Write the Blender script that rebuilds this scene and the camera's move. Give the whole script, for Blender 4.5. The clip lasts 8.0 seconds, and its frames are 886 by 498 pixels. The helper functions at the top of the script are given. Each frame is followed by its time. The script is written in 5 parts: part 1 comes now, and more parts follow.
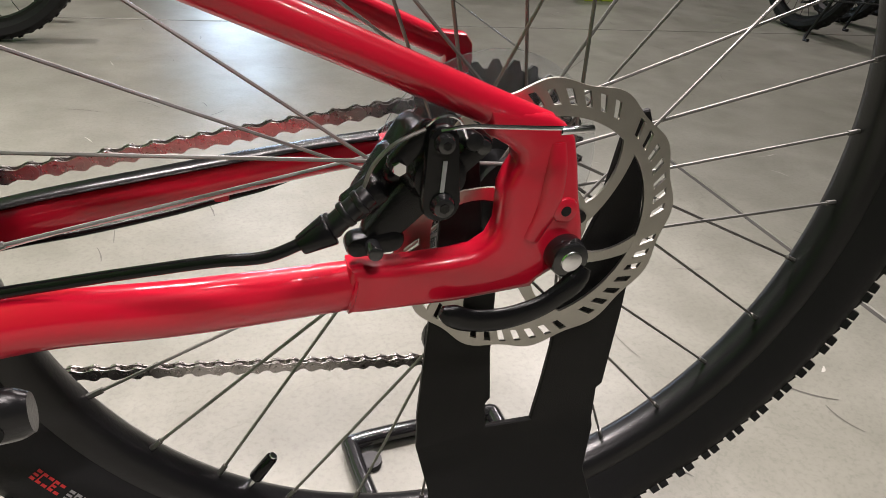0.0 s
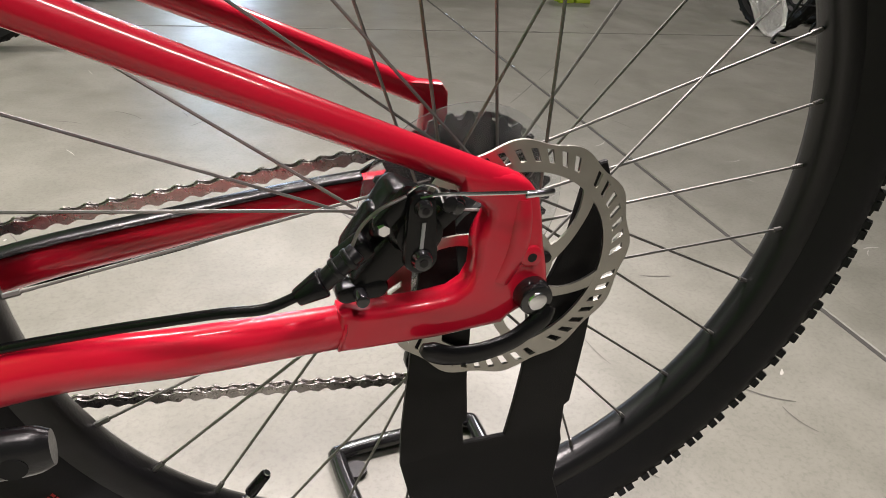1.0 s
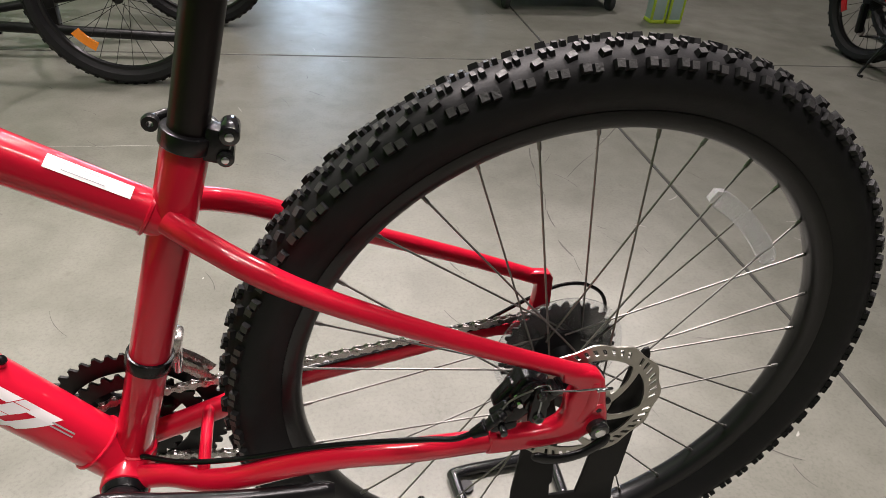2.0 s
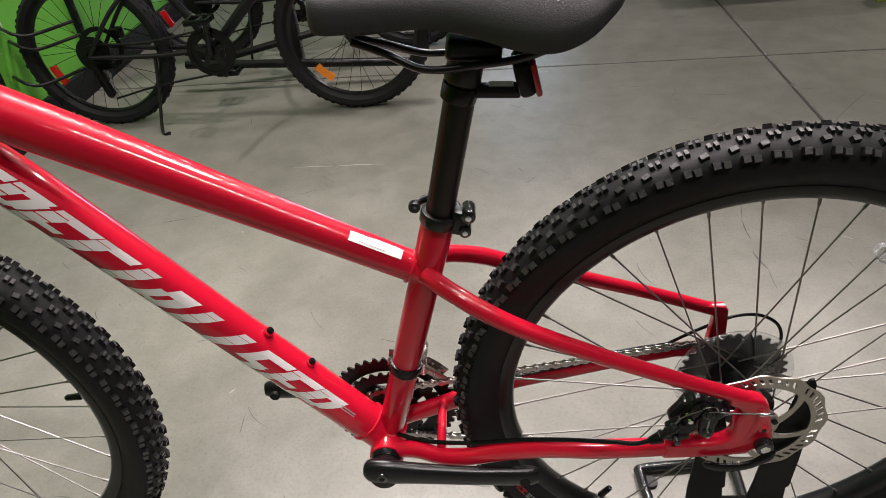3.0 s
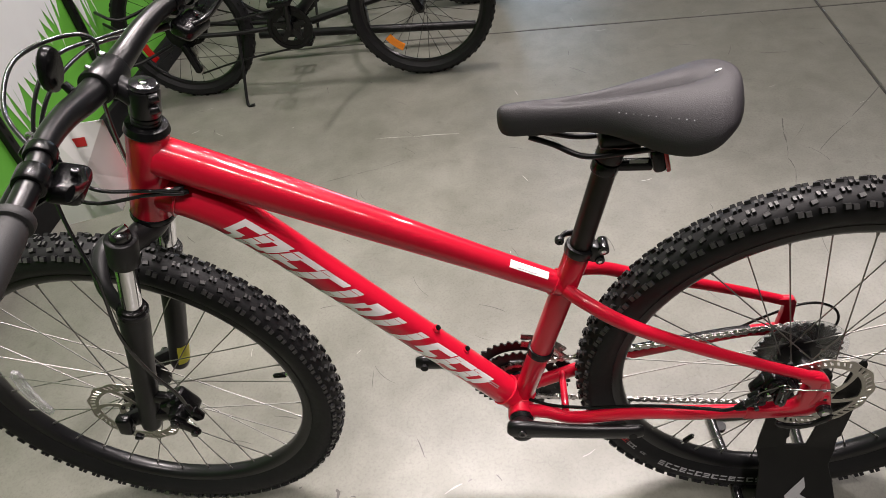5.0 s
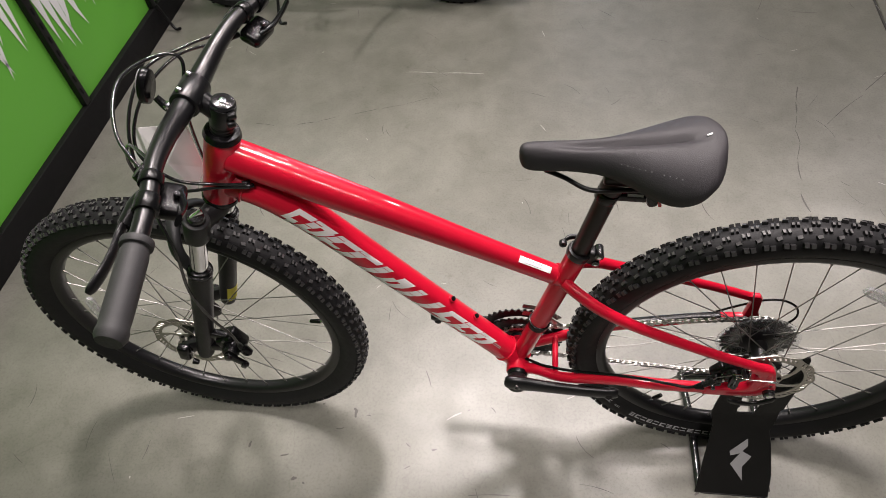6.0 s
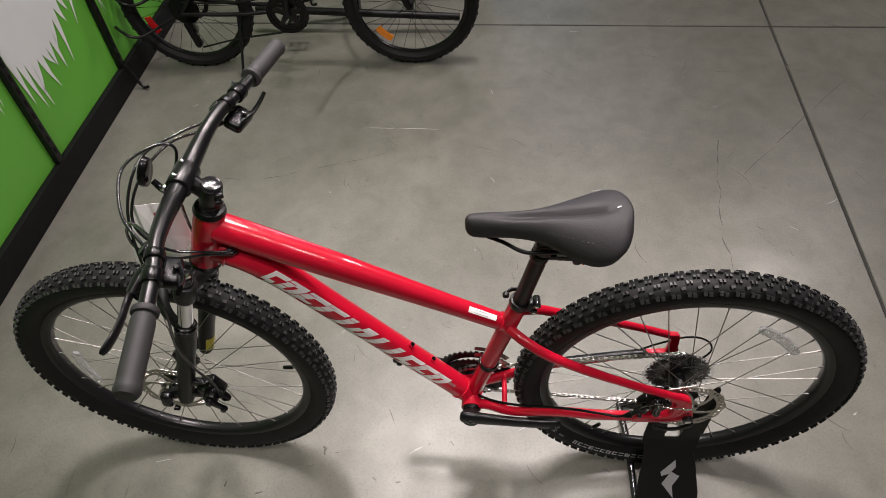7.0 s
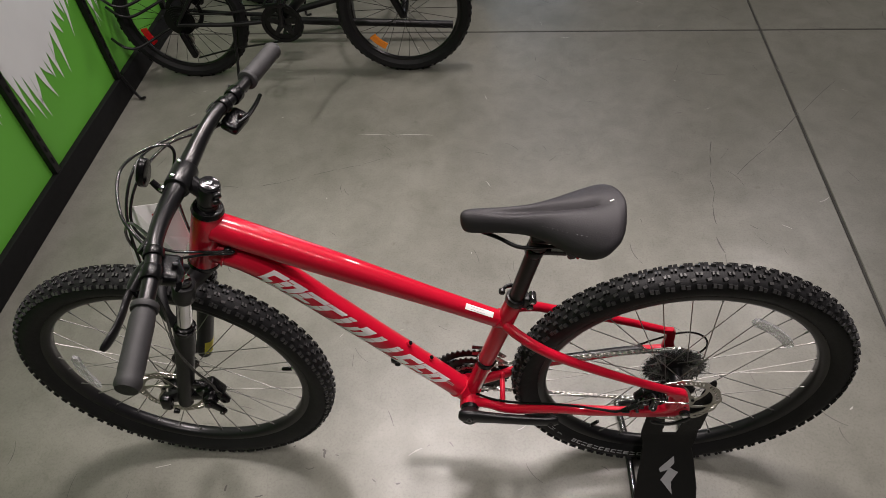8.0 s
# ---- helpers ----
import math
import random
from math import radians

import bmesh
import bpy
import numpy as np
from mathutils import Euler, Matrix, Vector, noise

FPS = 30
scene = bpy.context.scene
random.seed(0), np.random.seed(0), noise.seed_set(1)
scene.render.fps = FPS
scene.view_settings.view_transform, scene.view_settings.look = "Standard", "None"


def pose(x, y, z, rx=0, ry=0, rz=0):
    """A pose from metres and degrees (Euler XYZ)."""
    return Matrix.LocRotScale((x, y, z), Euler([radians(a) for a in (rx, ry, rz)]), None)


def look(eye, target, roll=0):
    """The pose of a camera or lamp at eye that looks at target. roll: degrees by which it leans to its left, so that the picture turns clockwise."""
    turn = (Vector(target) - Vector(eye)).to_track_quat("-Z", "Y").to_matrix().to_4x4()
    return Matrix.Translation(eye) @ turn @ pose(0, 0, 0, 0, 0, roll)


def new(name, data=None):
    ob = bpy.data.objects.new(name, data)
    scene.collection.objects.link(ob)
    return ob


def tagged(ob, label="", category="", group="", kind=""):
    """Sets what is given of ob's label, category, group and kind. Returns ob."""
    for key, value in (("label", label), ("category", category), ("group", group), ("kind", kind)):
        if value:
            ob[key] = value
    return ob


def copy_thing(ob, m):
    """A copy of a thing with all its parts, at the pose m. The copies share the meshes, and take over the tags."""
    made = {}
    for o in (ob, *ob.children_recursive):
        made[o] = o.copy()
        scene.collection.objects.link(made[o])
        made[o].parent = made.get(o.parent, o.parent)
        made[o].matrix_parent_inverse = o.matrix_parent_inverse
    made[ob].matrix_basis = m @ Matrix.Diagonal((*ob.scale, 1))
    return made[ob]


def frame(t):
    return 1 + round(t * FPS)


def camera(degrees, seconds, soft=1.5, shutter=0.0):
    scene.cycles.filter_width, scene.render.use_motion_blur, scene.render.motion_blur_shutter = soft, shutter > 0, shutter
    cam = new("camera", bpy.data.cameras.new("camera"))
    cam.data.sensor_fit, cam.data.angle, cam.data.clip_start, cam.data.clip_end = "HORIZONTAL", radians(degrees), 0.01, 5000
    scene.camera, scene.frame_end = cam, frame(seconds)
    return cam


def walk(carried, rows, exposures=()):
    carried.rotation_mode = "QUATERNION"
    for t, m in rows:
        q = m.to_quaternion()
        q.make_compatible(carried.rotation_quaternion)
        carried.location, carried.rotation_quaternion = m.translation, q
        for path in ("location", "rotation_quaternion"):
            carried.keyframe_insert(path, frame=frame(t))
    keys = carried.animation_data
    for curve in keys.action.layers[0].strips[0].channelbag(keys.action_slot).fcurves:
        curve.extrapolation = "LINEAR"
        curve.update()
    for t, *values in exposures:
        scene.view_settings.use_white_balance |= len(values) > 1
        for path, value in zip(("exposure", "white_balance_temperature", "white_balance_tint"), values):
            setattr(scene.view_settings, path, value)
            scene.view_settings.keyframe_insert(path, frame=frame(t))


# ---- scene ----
cam = camera(67.05, 8.0, soft=0.7)
PATH = [
    (0, (-0.1572, -0.3394, 0.5192), (0.2886, 0.8785, -0.2346), 5.05),
    (0.5, (-0.1554, -0.3396, 0.5247), (0.3111, 0.8842, -0.2066), 4.67),
    (1, (-0.1660, -0.3566, 0.5609), (0.3224, 0.8399, -0.2005), 5.48),
    (1.5, (-0.2047, -0.4008, 0.7152), (0.2868, 0.7599, -0.0980), 5.32),
    (2, (-0.2766, -0.4772, 0.8479), (0.0495, 0.7230, 0.0093), 5.16),
    (2.2, (-0.3130, -0.5055, 0.8930), (0.0270, 1.1060, -0.2350), 4.45),
    (3.3, (-0.2931, -0.5956, 1.0446), (-0.4894, 0.6011, 0.1618), -9.32),
    (3.5, (-0.3264, -0.6005, 1.0779), (-0.5528, 0.5623, 0.1578), -10.91),
    (4, (-0.3937, -0.6416, 1.1133), (-0.6682, 0.4938, 0.1722), -15.12),
    (4.5, (-0.4278, -0.6692, 1.1646), (-0.6446, 0.4623, 0.2041), -12.86),
    (5.8, (-0.4096, -0.6856, 1.4382), (-0.6122, 0.2853, 0.3128), -7.95),
    (6, (-0.4172, -0.6834, 1.4826), (-0.6227, 0.2426, 0.3206), -7.93),
    (6.5, (-0.4041, -0.7090, 1.5968), (-0.5640, 0.2108, 0.4227), -6.15),
    (7, (-0.3931, -0.7590, 1.6348), (-0.5109, 0.2320, 0.5150), -4.76),
    (7.5, (-0.3873, -0.7833, 1.6341), (-0.4906, 0.2244, 0.5277), -4.81),
    (8, (-0.3896, -0.7861, 1.6277), (-0.5016, 0.2236, 0.5241), -5.27),
]
walk(cam, [(t, look(eye, target, roll)) for t, eye, target, roll in PATH],
     exposures=[(0, 0.28), (1, 0.26), (2, -0.06), (3.5, -0.34), (4.5, -0.24), (6.5, -0.58), (8, -0.88)])

# ---- world and lights ----
world = bpy.data.worlds.new("world")
scene.world = world
world.use_nodes = True
world.node_tree.nodes["Background"].inputs[0].default_value = (0.75, 0.85, 1.0, 1)
world.node_tree.nodes["Background"].inputs[1].default_value = 0.2


def lamp(name, eye, target, watts, size, colour=(1.0, 0.95, 0.88), kind="AREA", cone=90, spread=180):
    data = bpy.data.lights.new(name, kind)
    data.energy, data.color = watts, colour
    if kind == "AREA":
        data.shape, data.size, data.spread = "DISK", size, radians(spread)
    else:
        data.shadow_soft_size, data.spot_size, data.spot_blend = size, radians(cone), 0.6
    ob = new(name, data)
    ob.matrix_world = look(eye, target)
    return ob


WARM = (1.0, 0.895, 0.880)
# track lights over the bike, aimed down at it
for x, y, long, wide, watts in ((0.85, -0.90, 1.7, 0.07, 40), (0.20, 1.65, 1.5, 0.050, 30), (0.20, 2.45, 1.5, 0.04, 17), (0.55, 5.60, 1.7, 0.06, 28)):
    strip_light = lamp("track_light", (x, y, 3.85), (-0.5, 0, 0), watts, long, WARM, spread=130)
    strip_light.data.shape, strip_light.data.size, strip_light.data.size_y = "RECTANGLE", long, wide
    strip_light.matrix_world = Matrix.Translation((x, y, 3.85)) @ Matrix.Rotation(-math.atan((y + 0.2) / 5.0), 4, "X") @ Matrix.Rotation(0.22, 4, "Y")
lamp("ceiling_or_fill_lamp", (-0.95, 2.0, 3.85), (-0.6, -0.1, 0), 12, 0.20, WARM, spread=90)
# two added fills over the near side, no fixture known there
lamp("ceiling_or_fill_lamp", (0.45, -0.9, 3.85), (-0.1, -0.05, 0), 14, 0.12, WARM, "SPOT", 58)
lamp("ceiling_or_fill_lamp", (-0.75, -0.9, 3.85), (-0.72, -0.10, 0), 34, 0.12, WARM, "SPOT", 58)
# placed from a tube highlight, narrowed and boosted to fill the near floor
lamp("ceiling_or_fill_lamp", (-0.3, -2.5, 3.85), (-0.50, -0.78, 0), 680, 0.16, WARM, "SPOT", 27)
lamp("ceiling_or_fill_lamp", (-0.88, 1.45, 3.85), (-0.42, -0.10, 0), 620, 0.18, WARM, "SPOT", 41)
# added fill that softens the shadows of the lamp above
lamp("ceiling_or_fill_lamp", (0.62, 1.45, 3.85), (-0.36, -0.12, 0), 360, 0.22, WARM, "SPOT", 33)
# added fill to brighten the green wall, no fixture known there
lamp("ceiling_or_fill_lamp", (-0.9, -1.3, 3.85), (-1.75, 0.7, 0.8), 420, 0.12, WARM, "SPOT", 42)
lamp("ceiling_or_fill_lamp", (-0.42, 1.85, 3.85), (-1.15, 1.75, 0), 290, 0.03, WARM, "SPOT", 34)
# added fill to brighten the far floor and bikes on the right
lamp("ceiling_or_fill_lamp", (2.4, 3.6, 3.85), (2.0, 2.2, 0), 92, 0.30, WARM)

# ---- materials ----


def mat(name, base, rough=0.5, metal=0.0, vary=0.12, scale=40.0, bump=0.0, bump_scale=200.0, coat=0.0, spec=0.5, emit=0.0, alpha=1.0, transmission=0.0):
    m = bpy.data.materials.new(name)
    m.use_nodes = True
    t = m.node_tree
    b = t.nodes["Principled BSDF"]
    b.inputs["Metallic"].default_value = metal
    b.inputs["Coat Weight"].default_value = coat
    b.inputs["Coat Roughness"].default_value = 0.045
    b.inputs["Specular IOR Level"].default_value = spec
    b.inputs["Transmission Weight"].default_value = transmission
    co = t.nodes.new("ShaderNodeTexCoord")
    n1 = t.nodes.new("ShaderNodeTexNoise")
    n1.inputs["Scale"].default_value, n1.inputs["Detail"].default_value = scale, 6
    t.links.new(co.outputs["Object"], n1.inputs["Vector"])
    mix = t.nodes.new("ShaderNodeMix")
    mix.data_type = "RGBA"
    mix.inputs["A"].default_value = (*[c * (1 - vary) for c in base], 1)
    mix.inputs["B"].default_value = (*[min(1, c * (1 + vary)) for c in base], 1)
    t.links.new(n1.outputs["Fac"], mix.inputs["Factor"])
    t.links.new(mix.outputs["Result"], b.inputs["Base Color"])
    mr = t.nodes.new("ShaderNodeMapRange")
    mr.inputs["To Min"].default_value, mr.inputs["To Max"].default_value = rough * 0.85, min(1, rough * 1.15)
    n2 = t.nodes.new("ShaderNodeTexNoise")
    n2.inputs["Scale"].default_value, n2.inputs["Detail"].default_value = scale * 4, 3
    t.links.new(co.outputs["Object"], n2.inputs["Vector"])
    t.links.new(n2.outputs["Fac"], mr.inputs["Value"])
    t.links.new(mr.outputs["Result"], b.inputs["Roughness"])
    if bump:
        n3 = t.nodes.new("ShaderNodeTexNoise")
        n3.inputs["Scale"].default_value, n3.inputs["Detail"].default_value = bump_scale, 4
        t.links.new(co.outputs["Object"], n3.inputs["Vector"])
        bp = t.nodes.new("ShaderNodeBump")
        bp.inputs["Strength"].default_value, bp.inputs["Distance"].default_value = bump, 0.002
        t.links.new(n3.outputs["Fac"], bp.inputs["Height"])
        t.links.new(bp.outputs["Normal"], b.inputs["Normal"])
    if emit:
        b.inputs["Emission Color"].default_value = (*base, 1)
        b.inputs["Emission Strength"].default_value = emit
    return m


RED = mat("red_paint", (0.52, 0.0055, 0.026), 0.34, spec=0.14, vary=0.06, scale=9, coat=0.9, bump=0.03, bump_scale=60)
TYRE = mat("tyre_rubber", (0.0085, 0.0085, 0.0092), 0.58, spec=0.24, vary=0.25, scale=25, bump=0.10, bump_scale=420)
# same rubber for knob tops, paler: overhead light put into its colour
LIT_TREAD = mat("lit_tread", (0.042, 0.041, 0.041), 0.45, spec=0.5, vary=0.5, scale=70, bump=0.3, bump_scale=400)
RUBBER = mat("soft_rubber", (0.028, 0.028, 0.030), 0.72, vary=0.15, scale=60, bump=0.2, bump_scale=500)
ALLOY = mat("black_alloy", (0.008, 0.008, 0.009), 0.30, metal=0.25, vary=0.2, scale=30, bump=0.08, bump_scale=500)
GLOSS = mat("gloss_black", (0.012, 0.012, 0.013), 0.16, vary=0.2, scale=30, coat=0.4)
PLASTIC = mat("black_plastic", (0.004, 0.004, 0.0045), 0.24, spec=0.27, vary=0.2, scale=60, bump=0.1, bump_scale=700)
POST = mat("black_post", (0.010, 0.0065, 0.0065), 0.38, spec=0.35, metal=0.1, vary=0.15, scale=20)
LOWER = mat("matt_fork_paint", (0.011, 0.011, 0.012), 0.45, spec=0.35, vary=0.15, scale=30, bump=0.1, bump_scale=600)
CHROME = mat("chrome", (0.72, 0.72, 0.74), 0.12, metal=1.0, vary=0.05, scale=30)
SPOKE = mat("spoke_steel", (0.25, 0.243, 0.232), 0.47, metal=1.0, vary=0.2, scale=30)
STEEL = mat("chain_steel", (0.40, 0.375, 0.36), 0.28, metal=1.0, vary=0.35, scale=120)
ROTOR = mat("rotor_steel", (0.40, 0.385, 0.35), 0.36, metal=1.0, vary=0.12, scale=90, bump=0.1, bump_scale=900)
DARKSTEEL = mat("dark_steel", (0.007, 0.007, 0.007), 0.42, spec=0.35, metal=0.3, vary=0.3, scale=90)
SADDLE = mat("grey_saddle_cover", (0.030, 0.0275, 0.031), 0.55, spec=0.35, vary=0.08, scale=30, bump=0.25, bump_scale=900)
GRIP = mat("grey_grip_rubber", (0.025, 0.0247, 0.026), 0.62, vary=0.12, scale=60, bump=0.15, bump_scale=700)
DECAL = mat("white_decal", (0.82, 0.80, 0.80), 0.3, vary=0.06, scale=30, coat=0.5)
PALE = mat("grey_print", (0.30, 0.30, 0.31), 0.6, vary=0.1, scale=80)
REDPRINT = mat("red_print", (0.45, 0.02, 0.02), 0.6, vary=0.1, scale=80)
YELLOW = mat("yellow_sticker", (0.60, 0.55, 0.03), 0.5, vary=0.08, scale=60)
ORANGE = mat("orange_reflector", (0.75, 0.22, 0.01), 0.2, vary=0.1, scale=200, coat=0.6)
REDLENS = mat("red_reflector", (0.55, 0.01, 0.015), 0.18, vary=0.1, scale=200, coat=0.6)
CLEAR = mat("clear_plastic", (0.92, 0.93, 0.94), 0.10, vary=0.05, scale=300, bump=0.6, bump_scale=350, transmission=0.78)
FILM = mat("clear_film", (0.9, 0.92, 0.94), 0.08, vary=0.03, scale=30, transmission=0.96)
PAPER = mat("white_paper", (0.86, 0.85, 0.84), 0.8, vary=0.05, scale=20)
BLUECARD = mat("pale_blue_card", (0.42, 0.55, 0.55), 0.5, vary=0.1, scale=30)
LIME = mat("lime_card", (0.50, 0.65, 0.05), 0.5, vary=0.1, scale=30)
STANDMAT = mat("stand_powder_coat", (0.006, 0.006, 0.006), 0.5, spec=0.2, vary=0.2, scale=30, bump=0.2, bump_scale=900)
RACK = mat("rack_black_paint", (0.006, 0.006, 0.0065), 0.4, spec=0.3, vary=0.2, scale=20)
FLATBLACK = mat("black_skirting", (0.006, 0.006, 0.0065), 0.6, spec=0.2, vary=0.3, scale=12)
GREEN = mat("green_wall_print", (0.12, 0.40, 0.045), 0.45, vary=0.06, scale=3, bump=0.03, bump_scale=80)
GRASSWHITE = mat("white_wall_print", (0.72, 0.74, 0.74), 0.45, vary=0.08, scale=6)
WALLGREY = mat("grey_wall_paint", (0.30, 0.30, 0.29), 0.7, vary=0.08, scale=3, bump=0.05, bump_scale=120)
SEALANT = mat("joint_sealant", (0.035, 0.034, 0.030), 0.8, vary=0.5, scale=14)
CEIL = mat("dark_ceiling", (0.10, 0.10, 0.10), 0.8, vary=0.15, scale=2)
DAYLIGHT = mat("daylight", (0.62, 0.78, 1.0), 0.5, vary=0.02, scale=2, emit=11.0)


def concrete():
    m = bpy.data.materials.new("polished_concrete")
    m.use_nodes = True
    t = m.node_tree
    b = t.nodes["Principled BSDF"]
    geo = t.nodes.new("ShaderNodeNewGeometry")

    def noise_of(scale, detail, rough=0.55, distort=0.0):
        n = t.nodes.new("ShaderNodeTexNoise")
        n.inputs["Scale"].default_value, n.inputs["Detail"].default_value = scale, detail
        n.inputs["Roughness"].default_value, n.inputs["Distortion"].default_value = rough, distort
        t.links.new(geo.outputs["Position"], n.inputs["Vector"])
        return n.outputs["Fac"]

    def ramp(fac, stops):
        r = t.nodes.new("ShaderNodeValToRGB")
        while len(r.color_ramp.elements) < len(stops):
            r.color_ramp.elements.new(0.5)
        for e, (p, c) in zip(r.color_ramp.elements, stops):
            e.position, e.color = p, (*c, 1)
        t.links.new(fac, r.inputs["Fac"])
        return r.outputs["Color"]

    def mul(a, c, amount):
        x = t.nodes.new("ShaderNodeMix")
        x.data_type, x.blend_type = "RGBA", "MULTIPLY"
        x.inputs["Factor"].default_value = amount
        t.links.new(a, x.inputs["A"])
        t.links.new(c, x.inputs["B"])
        return x.outputs["Result"]

    big = ramp(noise_of(1.1, 7, 0.6, 0.6), [(0.28, (0.151, 0.150, 0.125)), (0.5, (0.181, 0.179, 0.153)), (0.72, (0.213, 0.210, 0.184))])
    mid = ramp(noise_of(9.0, 8, 0.65, 0.3), [(0.34, (0.60, 0.61, 0.58)), (0.62, (1.0, 1.0, 1.0))])
    fine = ramp(noise_of(150.0, 4, 0.7), [(0.32, (0.55, 0.55, 0.55)), (0.52, (1.0, 1.0, 1.0))])
    spots = ramp(noise_of(24.0, 2, 0.4), [(0.0, (0.45, 0.43, 0.40)), (0.21, (0.6, 0.58, 0.55)), (0.30, (1, 1, 1))])
    # thin wandering scratches and hairline cracks
    vor = t.nodes.new("ShaderNodeTexVoronoi")
    vor.feature = "DISTANCE_TO_EDGE"
    vor.inputs["Scale"].default_value, vor.inputs["Randomness"].default_value = 1.3, 1.0
    warp = t.nodes.new("ShaderNodeVectorMath")
    warp.operation = "ADD"
    wn = t.nodes.new("ShaderNodeTexNoise")
    wn.inputs["Scale"].default_value, wn.inputs["Detail"].default_value = 5.0, 6
    t.links.new(geo.outputs["Position"], wn.inputs["Vector"])
    sc = t.nodes.new("ShaderNodeVectorMath")
    sc.operation = "SCALE"
    sc.inputs["Scale"].default_value = 0.35
    t.links.new(wn.outputs["Color"], sc.inputs[0])
    t.links.new(geo.outputs["Position"], warp.inputs[0])
    t.links.new(sc.outputs["Vector"], warp.inputs[1])
    t.links.new(warp.outputs["Vector"], vor.inputs["Vector"])
    crack = ramp(vor.outputs["Distance"], [(0.0, (0.72, 0.71, 0.69)), (0.004, (1, 1, 1))])
    col = mul(mul(mul(mul(big, mid, 0.55), fine, 0.45), spots, 0.45), crack, 0.35)
    t.links.new(col, b.inputs["Base Color"])
    mr = t.nodes.new("ShaderNodeMapRange")
    mr.inputs["From Min"].default_value, mr.inputs["From Max"].default_value = 0.3, 0.7
    mr.inputs["To Min"].default_value, mr.inputs["To Max"].default_value = 0.31, 0.44
    t.links.new(noise_of(6.0, 6, 0.6), mr.inputs["Value"])
    t.links.new(mr.outputs["Result"], b.inputs["Roughness"])
    bp = t.nodes.new("ShaderNodeBump")
    bp.inputs["Strength"].default_value, bp.inputs["Distance"].default_value = 0.12, 0.002
    t.links.new(noise_of(45.0, 8, 0.7), bp.inputs["Height"])
    t.links.new(bp.outputs["Normal"], b.inputs["Normal"])
    return m


CONCRETE = concrete()

# ---- mesh helpers ----


def part(name, bm, material, parent=None, label="", smooth=True):
    me = bpy.data.meshes.new(name)
    bmesh.ops.recalc_face_normals(bm, faces=bm.faces)
    bm.to_mesh(me)
    bm.free()
    me.materials.append(material)
    if smooth:
        me.polygons.foreach_set("use_smooth", [True] * len(me.polygons))
        me.set_sharp_from_angle(angle=radians(38))
    ob = new(name, me)
    if parent:
        ob.parent = parent
        ob.matrix_parent_inverse = parent.matrix_basis.inverted()
    if label:
        tagged(ob, label)
    return ob


def thing(name, at, label, category, group="", kind=""):
    ob = new(name)
    ob.empty_display_size = 0.1
    ob.matrix_basis = Matrix.Translation(at)
    return tagged(ob, label, category, group, kind)


def spline(pts, n=8):
    """Catmull-Rom through points of any dimension."""
    p = [np.array(q, float) for q in pts]
    p = [2 * p[0] - p[1], *p, 2 * p[-1] - p[-2]]
    out = []
    for i in range(1, len(p) - 2):
        a, b, c, d = p[i - 1 : i + 3]
        for k in range(n):
            u = k / n
            out.append(0.5 * (2 * b + (c - a) * u + (2 * a - 5 * b + 4 * c - d) * u * u + (3 * b - a - 3 * c + d) * u**3))
    out.append(p[-2])
    return out


def sweep(path, seg=16, up=(0, 1, 0), caps=True, bm=None):
    """A tube along rows of x, y, z, r or x, y, z, r across, r along the bend."""
    bm = bm or bmesh.new()
    path = [np.array(q, float) for q in path]
    rings = []
    for i, q in enumerate(path):
        d = path[min(i + 1, len(path) - 1)][:3] - path[max(i - 1, 0)][:3]
        d = Vector(d).normalized()
        a = Vector(up)
        a = (a - a.dot(d) * d)
        a = a.normalized() if a.length > 1e-4 else d.orthogonal().normalized()
        b = d.cross(a)
        ra, rb = q[3], q[4] if len(q) > 4 else q[3]
        rings.append([bm.verts.new(Vector(q[:3]) + a * (ra * math.cos(f)) + b * (rb * math.sin(f))) for f in [2 * math.pi * k / seg for k in range(seg)]])
    for r0, r1 in zip(rings, rings[1:]):
        for k in range(seg):
            bm.faces.new((r0[k], r0[(k + 1) % seg], r1[(k + 1) % seg], r1[k]))
    if caps:
        bm.faces.new(rings[0][::-1])
        bm.faces.new(rings[-1])
    return bm


def tube(pts, n=8, seg=16, bm=None, up=(0, 1, 0)):
    return sweep(spline(pts, n), seg, up=up, bm=bm)


def rod(a, b, ra, rb=None, seg=16, bm=None, bevel=0.0):
    """A round bar from a to b, its rims broken by a small bevel."""
    rb = ra if rb is None else rb
    a, b = Vector(a), Vector(b)
    d = (b - a).normalized()
    up = (0, 1, 0) if abs(d.y) < 0.9 else (0, 0, 1)
    if bevel:
        rows = [(*a, ra - bevel), (*(a + d * bevel * 0.3), ra - bevel * 0.3), (*(a + d * bevel), ra), (*(b - d * bevel), rb), (*(b - d * bevel * 0.3), rb - bevel * 0.3), (*b, rb - bevel)]
    else:
        rows = [(*a, ra), (*b, rb)]
    return sweep(rows, seg, up=up, bm=bm)


def block(size, m=None, bevel=0.0015, seg=2, bm=None):
    """A box with rounded edges, set by the pose m."""
    b = bmesh.new()
    bmesh.ops.create_cube(b, size=1)
    bmesh.ops.scale(b, vec=size, verts=b.verts)
    if bevel:
        bmesh.ops.bevel(b, geom=list(b.edges), offset=bevel, segments=seg, affect="EDGES", profile=0.5)
    if m is not None:
        bmesh.ops.transform(b, matrix=m, verts=b.verts)
    if bm is None:
        return b
    join(bm, b)
    return bm


def join(bm, other):
    vs = [bm.verts.new(v.co) for v in other.verts]
    other.verts.index_update()
    for f in other.faces:
        bm.faces.new([vs[v.index] for v in f.verts])
    other.free()
    return bm


